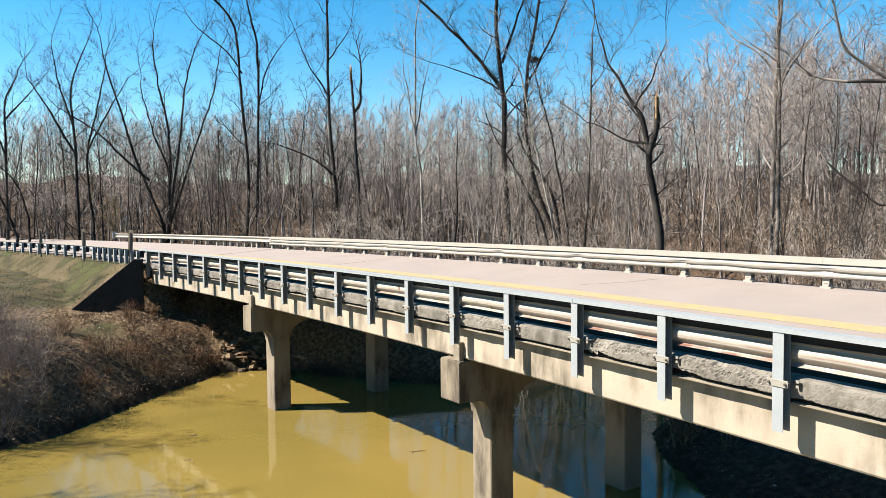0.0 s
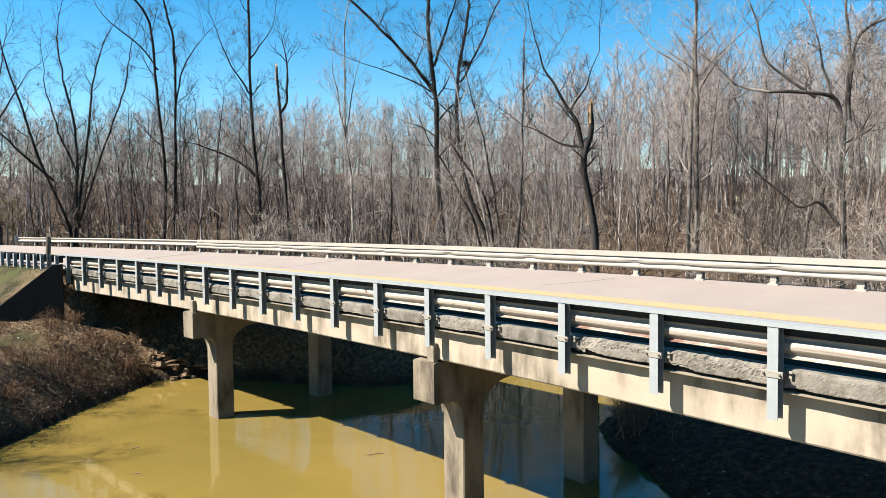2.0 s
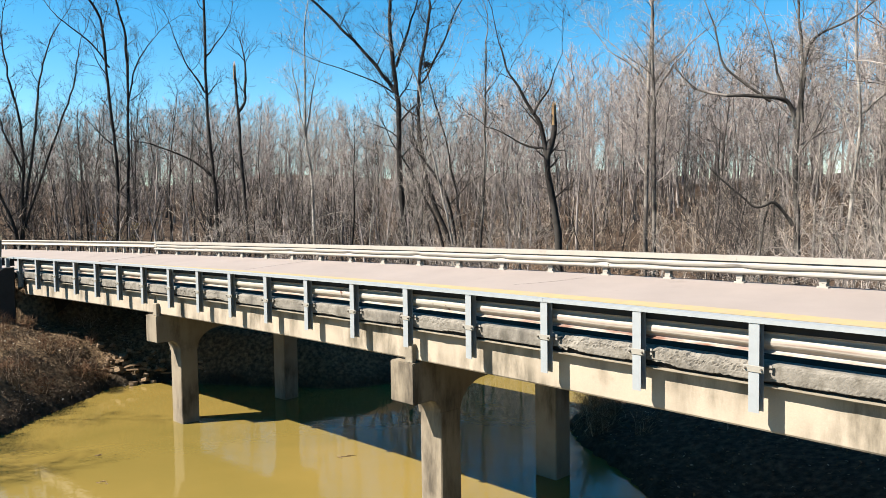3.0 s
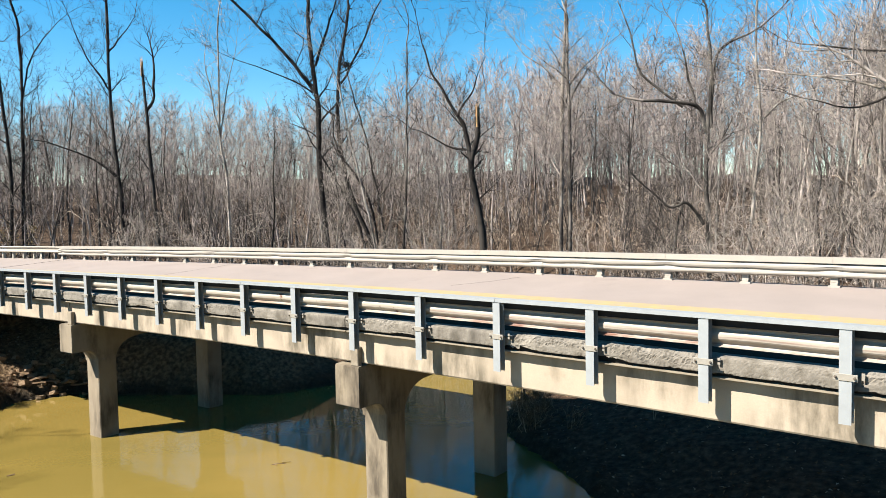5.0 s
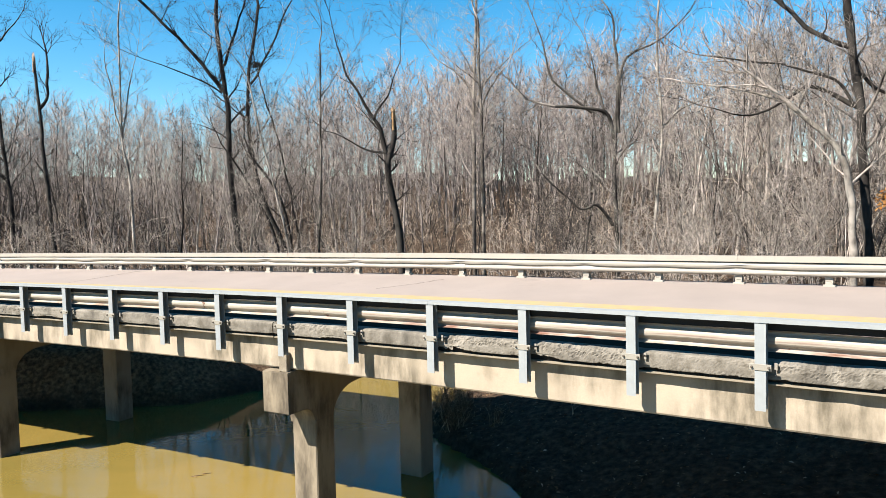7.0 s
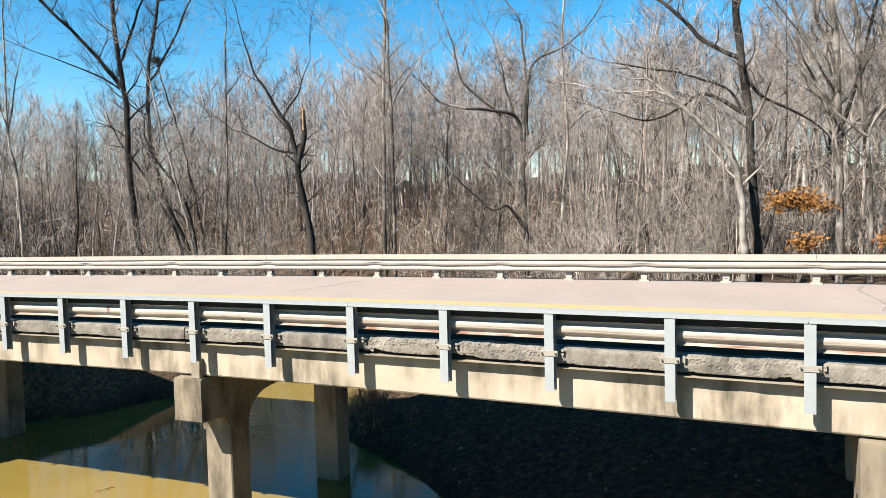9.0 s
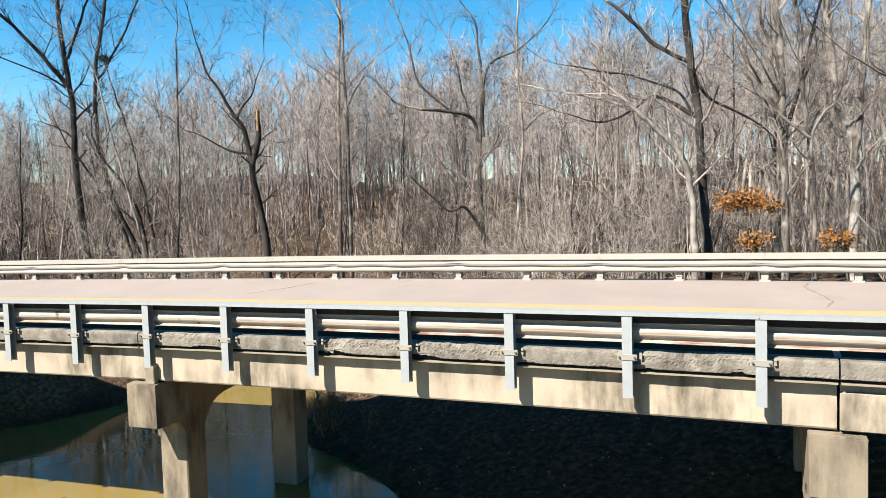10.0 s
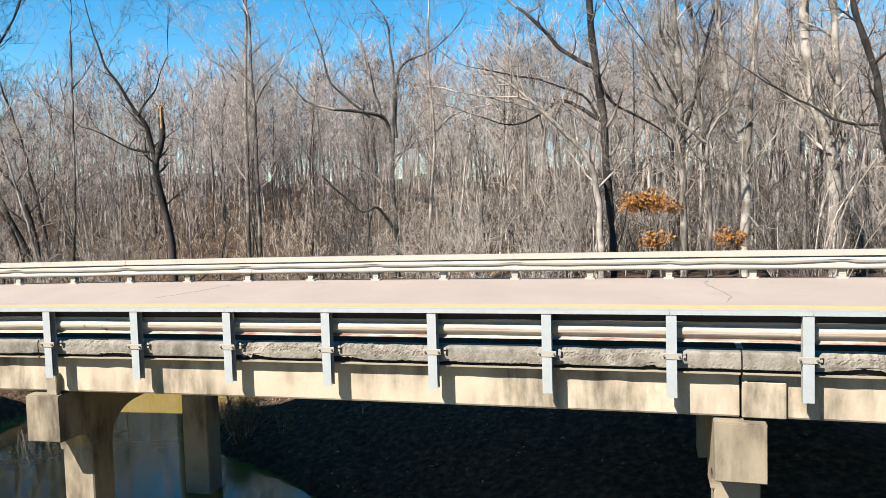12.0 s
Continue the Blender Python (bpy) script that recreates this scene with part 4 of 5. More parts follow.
guided_tree(19, 19, -18, ((((0.6, 0.4), (-0.0, 4.4), (-0.4, 7.1), (-1.0, 9.2), (-1.1, 10.1)), 0.221, 0.123), (((-0.0, 5.0), (-1.2, 5.1), (-2.8, 6.1), (-4.0, 6.9)), 0.086, 0.037),), "dark", "dark leaning bare tree with one long low limb")
guided_tree(12.2, 20, -4, ((((1.3, 0.4), (1.2, 3.2), (1.1, 5.0), (1.6, 5.9)), 0.147, 0.049), (((1.1, 5.0), (0.9, 6.4), (0.8, 9.1), (0.5, 10.7)), 0.123, 0.098), (((0.2, 0.4), (0.3, 3.7), (0.2, 7.1), (-0.5, 9.2), (-0.6, 10.6)), 0.098, 0.074), (((0.1, 6.4), (-0.7, 8.1), (-1.4, 9.3)), 0.061, 0.037),), "slate", "bare grey tree with twin crooked stems")
guided_tree(-53, 13.8, 78, ((((-0.9, 0.3), (-1.3, 2.2), (-3.2, 7.4), (-4.2, 11.3), (-5.2, 14.7), (-5.6, 16.7)), 0.21, 0.06), (((-0.6, 0.6), (-0.3, 8.9), (-1.1, 14.0), (-1.5, 17.4)), 0.23, 0.06), (((-0.5, 1.3), (0.7, 10.0), (1.3, 14.6), (2.1, 17.4)), 0.2, 0.055), (((-0.5, 1.0), (1.9, 8.5), (3.5, 13.2), (4.0, 16.3)), 0.17, 0.05), (((-2.1, 5.4), (-4.4, 7.6), (-5.9, 9.3), (-8.5, 11.2)), 0.15, 0.05), (((-0.3, 6.0), (-1.6, 9.5), (-2.6, 13.8)), 0.12, 0.045)), "dark", "wide vase-shaped bare tree with dark stems")
guided_tree(-58, 17, 79, ((((-9.0, 0.3), (-9.1, 9.3), (-9.3, 14.0), (-8.2, 17.6)), 0.24, 0.07), (((-7.7, 0.6), (-8.1, 7.7), (-7.2, 12.0), (-6.3, 16.4)), 0.21, 0.06), (((-9.0, 7.7), (-11.0, 11.9), (-12.8, 14.9)), 0.16, 0.05), (((-9.1, 10.4), (-10.2, 14.5), (-10.6, 17.0)), 0.13, 0.05), (((-8.0, 8.5), (-6.0, 12.4), (-4.8, 14.4)), 0.12, 0.045)), "dark", "broad bare tree with many spreading stems")
guided_tree(-58, 15, 79, ((((-12.2, 0.3), (-12.8, 2.4), (-13.6, 4.5), (-15.0, 8.1)), 0.19, 0.07), (((-11.2, 0.4), (-11.4, 3.0), (-12.4, 5.6), (-14.6, 7.9)), 0.16, 0.06)), "dark", "dark leaning bare trunks by the road bend")
guided_tree(-66, 16, 80, ((((-11.2, 0.2), (-11.1, 9.8), (-11.0, 13.7), (-9.9, 16.2)), 0.24, 0.07), (((-11.0, 12.0), (-9.2, 14.4), (-8.4, 15.5)), 0.12, 0.05), (((-11.1, 8.1), (-12.4, 12.5), (-13.0, 15.0)), 0.14, 0.05)), "dark", "tall dark bare tree at the wood's edge")
guided_tree(-42, 15, 72, ((((-0.6, 0.4), (-0.4, 5.9), (-0.8, 11.3), (-1.2, 17.0), (-2.7, 19.2)), 0.189, 0.095), (((-0.7, 13.5), (-1.9, 15.2), (-4.0, 16.9)), 0.095, 0.047), (((0.2, 0.4), (0.4, 6.8), (0.5, 14.9), (-0.1, 18.4)), 0.189, 0.095), (((0.4, 10.4), (1.1, 13.6), (2.0, 15.4)), 0.095, 0.047),), "dark", "pair of tall dark bare stems from one base")
guided_tree(-36.4, 19, 65, ((((-0.1, 0.4), (-0.2, 4.4), (-0.6, 10.1), (-0.6, 18.8)), 0.225, 0.112), (((-0.4, 5.3), (-1.7, 6.4), (-4.7, 7.7)), 0.157, 0.045), (((-0.6, 11.4), (-2.0, 13.6), (-2.8, 15.3)), 0.09, 0.036), (((-0.7, 14.0), (0.7, 15.8)), 0.09, 0.036),), "dark", "tall dark bare tree with a low side limb")
guided_tree(-30, 15.6, 64, ((((0.6, 0.6), (0.3, 6.0), (0.2, 8.7), (-0.0, 11.7)), 0.137, 0.078), (((0.2, 9.1), (0.6, 9.8), (0.7, 11.2)), 0.098, 0.078),), "dark", "dead tree with a short snapped top")
guided_tree(-24.5, 17, 59, ((((-0.0, 0.3), (-0.1, 5.0), (-0.4, 7.1), (-0.3, 14.2)), 0.144, 0.054), (((-0.4, 7.1), (0.3, 11.0)), 0.072, 0.029), (((-0.4, 7.1), (-1.1, 11.4)), 0.072, 0.029),), "pale", "slim pale tree with upright fine branches")
guided_tree(-13, 19, 45, ((((-0.6, 0.6), (-0.4, 3.5), (-0.3, 7.3), (-0.2, 11.3)), 0.12, 0.045), (((-0.3, 8.4), (0.3, 9.3)), 0.06, 0.024),), "slate", "slender bare grey tree")
guided_tree(0, 30, 19, ((((-9.7, 0.2), (-9.7, 3.7), (-9.7, 7.3), (-9.8, 11.3), (-9.8, 13.6)), 0.175, 0.08), (((-9.7, 7.3), (-9.6, 8.7), (-8.6, 10.3)), 0.095, 0.048), (((-9.8, 9.9), (-11.1, 11.0)), 0.064, 0.032),), "grey", "tall bare grey tree forking high up")
guided_tree(-15.5, 17.5, 49, ((((0.9, 0.4), (0.4, 3.2), (-0.3, 6.3), (-0.8, 9.0)), 0.09, 0.05), (((-0.4, 6.6), (0.3, 8.0), (0.6, 9.2)), 0.045, 0.02)), "pale", "thin leaning white-barked stem")
guided_tree(13.5, 18.5, -5, ((((-0.2, 0.5), (-0.2, 2.6), (-0.3, 4.6), (0.1, 5.5), (0.5, 5.9), (0.9, 7.4)), 0.11, 0.035), (((-0.3, 4.6), (-1.3, 5.5), (-2.0, 6.8), (-2.5, 7.7), (-2.9, 8.6), (-3.8, 9.9)), 0.075, 0.03), (((-1.3, 5.5), (-0.6, 6.9), (-1.1, 8.4), (-1.4, 9.6)), 0.055, 0.025)), "slate", "dark bare tree with crooked rising limbs")


def wild_tree(rng, height, r0, first, reach, spacing, deepest, counts, thin=0.005, stems=1, plain=0, rise=None, wander=0.06):
    """Trunk and crown of a tree at the origin."""
    trunk, crown = Wood(), Wood()
    for n in range(stems):
        splay = 0.05 + 0.16 * (stems > 1)
        line, p, w = [], Vector((0, 0, -0.3)), Vector((rng.gauss(0, splay), rng.gauss(0, splay), 1))
        segs = 11 if not plain else 7
        for i in range(segs + 1):
            line.append(p.copy())
            w = (w.normalized() + Vector((rng.gauss(0, wander), rng.gauss(0, wander), 0.05))).normalized()
            p = p + w * (height * rng.uniform(0.9, 1.1) / segs)
        radii = [max(thin, r0 * (1 - 0.92 * (i / segs) ** 0.9)) * (1.35 if i == 0 else 1) for i in range(segs + 1)]
        trunk.tube(line, radii, 7 if not plain else 5, True)
        dress(rng, crown, line, r0, r0 * 0.1, first, spacing, reach, deepest, counts, rng.uniform(0.45, 0.85) if rise is None else rise, thin, plain)
    return trunk, crown


def spots(rng, n, near, far, apart, lo=-93, hi=27, dmin=12.5):
    """Places in the woods, seen from over the creek."""
    out, tries = [], 0
    while len(out) < n and tries < n * 60:
        tries += 1
        a = math.radians(rng.uniform(lo, hi))
        k = math.sqrt(rng.uniform(near * near, far * far))
        x, y = 11.5 + k * math.sin(a), -10 + k * math.cos(a)
        s, d = plan(x, y)
        if d < dmin or (along(LEFT_SHORE, d) - 0.5 < s < along(RIGHT_SHORE, d) + 0.5):
            continue
        if any((x - p) ** 2 + (y - q) ** 2 < apart * apart for p, q in out + TREE_SPOTS):
            continue
        out.append((x, y))
    return out


# Bearing in degrees against rise of the tree tops seen from the camera
CANOPY = ((-95, 0.12), (-74, 0.13), (-68, 0.15), (-46, 0.155), (-40, 0.205), (-28, 0.215), (-14, 0.235), (-8, 0.29), (30, 0.31))


def canopy_height(x, y):
    """Height fitted to camera's skyline: low towards the road's bend, tall along east bank."""
    az = math.degrees(math.atan2(x - 11.5, y + 10))
    return max(6.0, min(23.0, 2.3 + along(CANOPY, az) * math.hypot(x - 11.5, y + 10) - ground_z(x, y)))


def grove(kinds, places, rng, name, label, category, group, lo, hi):
    made = []
    for trunk, crown, bark in kinds:
        made.append((trunk.mesh("trunk", BARK[bark]), crown.mesh("crown", TWIG[bark])))
    for n, (x, y) in enumerate(places):
        tm, cm = made[n % len(made)]
        e = thing(name, label[n % len(label)], category, group)
        e.matrix_world = pose(x, y, ground_z(x, y), 0, 0, rng.uniform(0, 360)) @ Matrix.Scale(rng.uniform(lo, hi), 4)
        for nm, me in (("trunk", tm), ("crown", cm)):
            ob = new(nm, me)
            ob.parent = e
    return made


rng = random.Random(7)
tall = []
for k, bark in enumerate(("grey", "dark", "pale", "slate", "dark", "grey")):
    tall.append((*wild_tree(rng, rng.uniform(13, 16), rng.uniform(0.11, 0.16), rng.uniform(0.28, 0.42), rng.uniform(3.4, 4.4), 0.66, 4, (5, 5, 4, 3), 0.008), bark))
kinds_of = ("slender bare grey-brown forest tree", "dark bare forest tree with fine twigs", "pale bare forest tree")
for n, near, far, lo, hi, small, big in ((38, 27, 54, -93, -12, 0.5, 0.8), (20, 31, 54, -12, 27, 0.85, 1.2)):
    WOOD_SPOTS = spots(rng, n, near, far, 2.0, lo, hi)
    tall_made = grove(tall, WOOD_SPOTS, rng, "tree", kinds_of, "tree", "bare trees", small, big)
    TREE_SPOTS += WOOD_SPOTS

# kept empty so the camera's view of the leaf-keeping young trees stays clear
TREE_SPOTS += [tuple(C(s, d, 0, True).xy) for s in (10.2, 11.2, 12.2, 13.6) for d in (11.5, 12.7, 13.9, 15.1, 16.3, 17.5)]
young = []
for k, bark in enumerate(("grey", "pale", "slate", "dark", "pale", "dark")):
    young.append((*wild_tree(rng, rng.uniform(4.5, 7.5), rng.uniform(0.03, 0.055), 0.12, 2.2, 0.46, 3, (5, 5, 4, 3), 0.008, 1 + k % 3, 1, wander=0.1), bark))
YOUNG_SPOTS = spots(rng, 110, 23.5, 46, 1.2, dmin=10.8)
grove(young, YOUNG_SPOTS, rng, "sapling", ("thin bare sapling with upright twigs", "pale thin bare young sapling", "thin sapling with many bare stems"), "sapling", "bare saplings", 0.6, 1.1)


def arching_shrub(rng, stems, size):
    """Long pale canes that rise, bow over and hang."""
    w = Wood()
    for n in range(stems):
        a = rng.uniform(0, 6.3)
        out = Vector((math.cos(a), math.sin(a), 0))
        h, reach = size * rng.uniform(0.6, 1.1), size * rng.uniform(0.35, 0.9)
        pts = [out * (reach * u) + UP * (h * math.sin(u * rng.uniform(1.9, 2.4)) - 0.1) + Vector((rng.gauss(0, 0.1), rng.gauss(0, 0.1), 0)) for u in (0, 0.15, 0.35, 0.6, 0.85, 1.05)]
        r = rng.uniform(0.014, 0.026)
        w.tube(pts, [r, r, r * 0.85, r * 0.65, r * 0.45, 0.003], 4, True)
        for k in range(7):
            q, axis = along_line(pts, rng.uniform(0.25, 0.97))
            branch(w, rng, q, axis + Vector((rng.gauss(0, 0.6), rng.gauss(0, 0.6), rng.gauss(0.3, 0.5))), size * rng.uniform(0.2, 0.45), r * 0.5, 3, 4, (0, 0, 0, 4), thin=0.008)
    return w


shrub_kinds = [arching_shrub(rng, 8, h).mesh("crown", m) for h, m in ((4.2, TWIG["pale"]), (3.4, TWIG["grey"]), (4.8, TWIG["pale"]))]
for n, (x, y) in enumerate(spots(rng, 46, 24, 44, 1.5, -75, 27, 11.5)):
    e = thing("shrub", ("pale bare shrub of long arching canes", "grey bare shrub of bowed canes")[n % 2], "shrub", "woodland shrubs")
    e.matrix_world = pose(x, y, ground_z(x, y), 0, 0, rng.uniform(0, 360)) @ Matrix.Scale(rng.uniform(0.6, 1.25), 4)
    new("crown", shrub_kinds[n % 3]).parent = e


def merged(parts_at, name, mat):
    """Many transformed copies of tube meshes as one mesh."""
    vs, fs, o = [], [], 0
    for (v, f), m in parts_at:
        w = v @ np.array(m.to_3x3()).T + np.array(m.translation)
        vs.append(w)
        fs.append(f + o)
        o += len(v)
    v, f = np.concatenate(vs), np.concatenate(fs)
    me = bpy.data.meshes.new(name)
    me.vertices.add(len(v))
    me.vertices.foreach_set("co", v.astype(np.float32).ravel())
    me.loops.add(f.size)
    me.loops.foreach_set("vertex_index", f.astype(np.int32).ravel())
    me.polygons.add(len(f))
    me.polygons.foreach_set("loop_start", np.arange(0, f.size, f.shape[1], dtype=np.int32))
    me.polygons.foreach_set("loop_total", np.full(len(f), f.shape[1], dtype=np.int32))
    me.update(calc_edges=True)
    me.materials.append(mat)
    return new(name, me)


def as_arrays(*woods):
    v, f, o = [], [], 0
    for w in woods:
        v += [tuple(p) for p in w.v]
        f += [tuple(i + o for i in q) for q in w.f]
        o += len(w.v)
    return np.array(v), np.array(f)


mid_kinds = [as_arrays(*wild_tree(rng, 15, 0.13, rng.uniform(0.15, 0.35), 4.4, 0.78, 3, (5, 5, 4), 0.013, 1, 1)) for _ in range(8)]
far_kinds = [as_arrays(*wild_tree(rng, 15, 0.14, rng.uniform(0.1, 0.3), 5.4, 0.85, 2, (4, 10), 0.025, 1, 2)) for _ in range(8)]
brush_kinds = [as_arrays(*wild_tree(rng, 5, 0.03, 0.08, 1.7, 0.75, 2, (4, 6), 0.013, 2, 2)) for _ in range(8)]
GROVES = (
    (mid_kinds, 75, 44, 80, -93, 27, 13, 0.55, 1.02, M_far, "crowded bare trees deep in the winter woods"),
    (mid_kinds, 60, 42, 84, -93, 27, 13, 0.5, 0.98, TWIG["dark"], "dark bare trees deep in the winter woods"),
    (mid_kinds, 55, 40, 72, -16, 27, 14, 0.75, 1.05, TWIG["pale"], "tall pale bare trees along the east bank"),
    (mid_kinds, 50, 58, 112, -93, -62, 9.5, 0.8, 1.3, TWIG["dark"], "dark bare trees behind the bend of the road"),
    (far_kinds, 400, 74, 125, -93, 27, 11, 0.7, 1.05, M_far, "hazy grey crowns of distant winter woods"),
    (far_kinds, 290, 110, 165, -93, 27, 11, 0.8, 1.05, M_far, "dense far crowns along the wooded rise"),
    (far_kinds, 100, 70, 150, -66, -24, 11, 0.5, 0.95, M_far, "crowded grey crowns behind the creek bend"),
    (far_kinds, 90, 85, 140, -93, -62, 9.5, 0.5, 1.0, M_far, "crowded grey crowns beyond the road"),
    (far_kinds, 170, 100, 150, -93, 27, 11, 0.3, 0.6, M_far, "low crowns of distant woods on the rise"),
    (far_kinds, 60, 80, 160, -33, -19, 11, 0.7, 1.0, M_far, "grey crowns filling the creek corridor"),
    (far_kinds, 45, 85, 160, -52, -42, 11, 0.6, 0.95, M_far, "far crowns above the creek bend"),
    (brush_kinds, 300, 40, 130, -93, -35, 9.8, 0, 0, M_under, "low bare brush between the trunks"),
    (brush_kinds, 140, 34, 75, -50, -15, 12, 0, 0, M_under, "grey-brown thicket under the trees"),
    (brush_kinds, 130, 32, 85, -35, 27, 14, 0, 0, M_under, "low grey brush on the forest floor"),
)
for kinds, n, near, far, lo, hi, dmin, small, big, mat, label in GROVES:
    parts_at = []
    for k, (x, y) in enumerate(spots(rng, n, near, far, 1.3, lo, hi, dmin)):
        size = canopy_height(x, y) / 15.5 * rng.uniform(small, big) if big else rng.uniform(0.5, 1.25)
        wide = max(size, 0.72) if big else size
        parts_at.append((kinds[k % len(kinds)], pose(x, y, ground_z(x, y), rng.gauss(0, 3), rng.gauss(0, 3), rng.uniform(0, 360)) @ Matrix.Diagonal((wide, wide, size, 1))))
    tagged(merged(parts_at, "far_woods" if big else "undergrowth", mat), label, "woods" if big else "undergrowth", kind="stuff")

bush_kinds = [as_arrays(*wild_tree(rng, rng.uniform(1.6, 2.8), 0.016, 0.1, 1.2, 0.7, 2, (4, 5), 0.007, 3, 2, wander=0.12)) for _ in range(6)]
BUSH_SPOTS = spots(rng, 320, 20, 70, 0.6, dmin=9.6) + spots(rng, 80, 45, 100, 0.8, -93, -70, 9.2)
parts_at = [(bush_kinds[n % 6], pose(x, y, ground_z(x, y), 0, 0, rng.uniform(0, 360)) @ Matrix.Scale(rng.uniform(0.6, 1.3), 4)) for n, (x, y) in enumerate(BUSH_SPOTS)]
tagged(merged(parts_at, "undergrowth", M_under), "tangled bare undergrowth at the wood's edge", "undergrowth", kind="stuff")


def pole_clump(rng, stems):
    """Thin crowded poles drawn up by the shade."""
    w = Wood()
    for n in range(stems):
        a = Vector((rng.gauss(0, 1.8), rng.gauss(0, 1.8), -0.2))
        h = rng.uniform(3.0, 10.0) * (0.6 if n % 3 else 1)
        r = rng.uniform(0.018, 0.05)
        pts = [a + Vector((rng.gauss(0, 0.12) * k, rng.gauss(0, 0.12) * k, h * k / 4)) for k in range(5)]
        w.tube(pts, [r, r * 0.9, r * 0.75, r * 0.5, 0.006], 4, True)
        for k in range(6):
            q, axis = along_line(pts, rng.uniform(0.35, 0.97))
            w.tube([q, q + Vector((rng.gauss(0, 0.5), rng.gauss(0, 0.5), rng.uniform(0.3, 1.1)))], [r * 0.4, 0.004], 3, True)
    return as_arrays(w)


pole_kinds = [pole_clump(rng, 13) for _ in range(6)]
for mat, label in ((M_far, "thin crowded saplings among distant trees"), (BARK["dark"], "thin dark trunks standing close in the woods")):
    parts_at = [(pole_kinds[n % 6], pose(x, y, ground_z(x, y), 0, 0, rng.uniform(0, 360)) @ Matrix.Scale(rng.uniform(0.8, 1.4), 4)) for n, (x, y) in enumerate(spots(rng, 75, 34, 105, 1.0, dmin=13))]
    tagged(merged(parts_at, "far_woods", mat), label, "woods", kind="stuff")

# trees on the near bank, whose shade lies over the water and the bank
for n, (x, y, size) in enumerate(((-14.0, -19.0, 1.0), (-17.5, -16.5, 0.9), (-13.0, -24.0, 1.1), (-21.0, -17.5, 1.0), (-26.0, -16.0, 0.9), (-32.0, -15.5, 0.95))):
    e = thing("tree", "tall bare creekside tree with grey bark", "tree", "bare trees")
    e.matrix_world = pose(x, y, ground_z(x, y), 0, 0, 60 * n) @ Matrix.Scale(size, 4)
    for nm, source in zip(("trunk", "crown"), tall_made[n]):
        new(nm, source).parent = e
# ---- banks: shrubs, weeds, grass, stones ----
def island_material(name, stops, rough=0.9):
    """Colours picked per loose piece."""
    m = bpy.data.materials.new(name)
    m.use_nodes = True
    nt = m.node_tree
    bsdf = nt.nodes["Principled BSDF"]
    bsdf.inputs["Roughness"].default_value = rough
    bsdf.inputs["Specular IOR Level"].default_value = 0.2
    geo = nt.nodes.new("ShaderNodeNewGeometry")
    r = nt.nodes.new("ShaderNodeValToRGB")
    while len(r.color_ramp.elements) < len(stops):
        r.color_ramp.elements.new(0.5)
    for el, (at, col) in zip(r.color_ramp.elements, stops):
        el.position, el.color = at, (*col, 1)
    nt.links.new(geo.outputs["Random Per Island"], r.inputs["Fac"])
    nt.links.new(r.outputs["Color"], bsdf.inputs["Base Color"])
    return m


M_grass = island_material("winter_grass", ((0.0, (0.0874, 0.0679, 0.0394)), (0.45, (0.0633, 0.0515, 0.0263)), (0.8, (0.0438, 0.0438, 0.0166)), (1.0, (0.0307, 0.0359, 0.0118))))
M_weed = island_material("dead_weeds", ((0.0, (0.0375, 0.0238, 0.0163)), (0.45, (0.085, 0.0562, 0.035)), (0.85, (0.175, 0.125, 0.0813)), (1.0, (0.321, 0.256, 0.188))))
M_leaf = island_material("fallen_leaves", ((0.0, (0.04, 0.022, 0.012)), (0.5, (0.095, 0.055, 0.028)), (0.85, (0.15, 0.1, 0.06)), (1.0, (0.33, 0.29, 0.24))))
M_russet = island_material("russet_brush", ((0.0, (0.05, 0.026, 0.014)), (0.5, (0.12, 0.06, 0.03)), (1.0, (0.19, 0.125, 0.075))))
M_thicket = island_material("thicket_stems", ((0.0, (0.0575, 0.0437, 0.0437)), (0.5, (0.121, 0.0966, 0.092)), (1.0, (0.265, 0.23, 0.213))))
M_orange = island_material("clinging_dry_leaves", ((0.0, (0.113, 0.0431, 0.00991)), (0.5, (0.173, 0.0732, 0.0166)), (1.0, (0.219, 0.119, 0.0398))))
M_tan = island_material("tan_dry_leaves", ((0.0, (0.0857, 0.0594, 0.0232)), (0.6, (0.133, 0.0991, 0.0398)), (1.0, (0.165, 0.133, 0.0663))))
M_stone = material("creek_stone", (0.2, 0.14, 0.085), 0.9, var=(0.55, 1.25), scale=4, fine=25, bump=0.8, stain=(0.05, 0.034, 0.022), stain_at=(0.6, 0.8))
M_log = material("drift_wood", (0.128, 0.084, 0.047), 0.9, var=(0.5, 1.4), scale=5, fine=30, bump=0.8)


def raw_mesh(name, verts, faces, mat):
    me = bpy.data.meshes.new(name)
    me.from_pydata(verts, [], faces)
    me.materials.append(mat)
    return me


def bank_place(rng, side, lo, hi, d0, d1):
    """A place at lo..hi metres back from the shore."""
    d = rng.uniform(d0, d1)
    u = rng.uniform(lo, hi)
    s = along(LEFT_SHORE, d) - u if side < 0 else along(RIGHT_SHORE, d) + u
    p = C(s, d, 0, True)
    p.z = ground_z(p.x, p.y)
    return p, s, d


rng = random.Random(21)
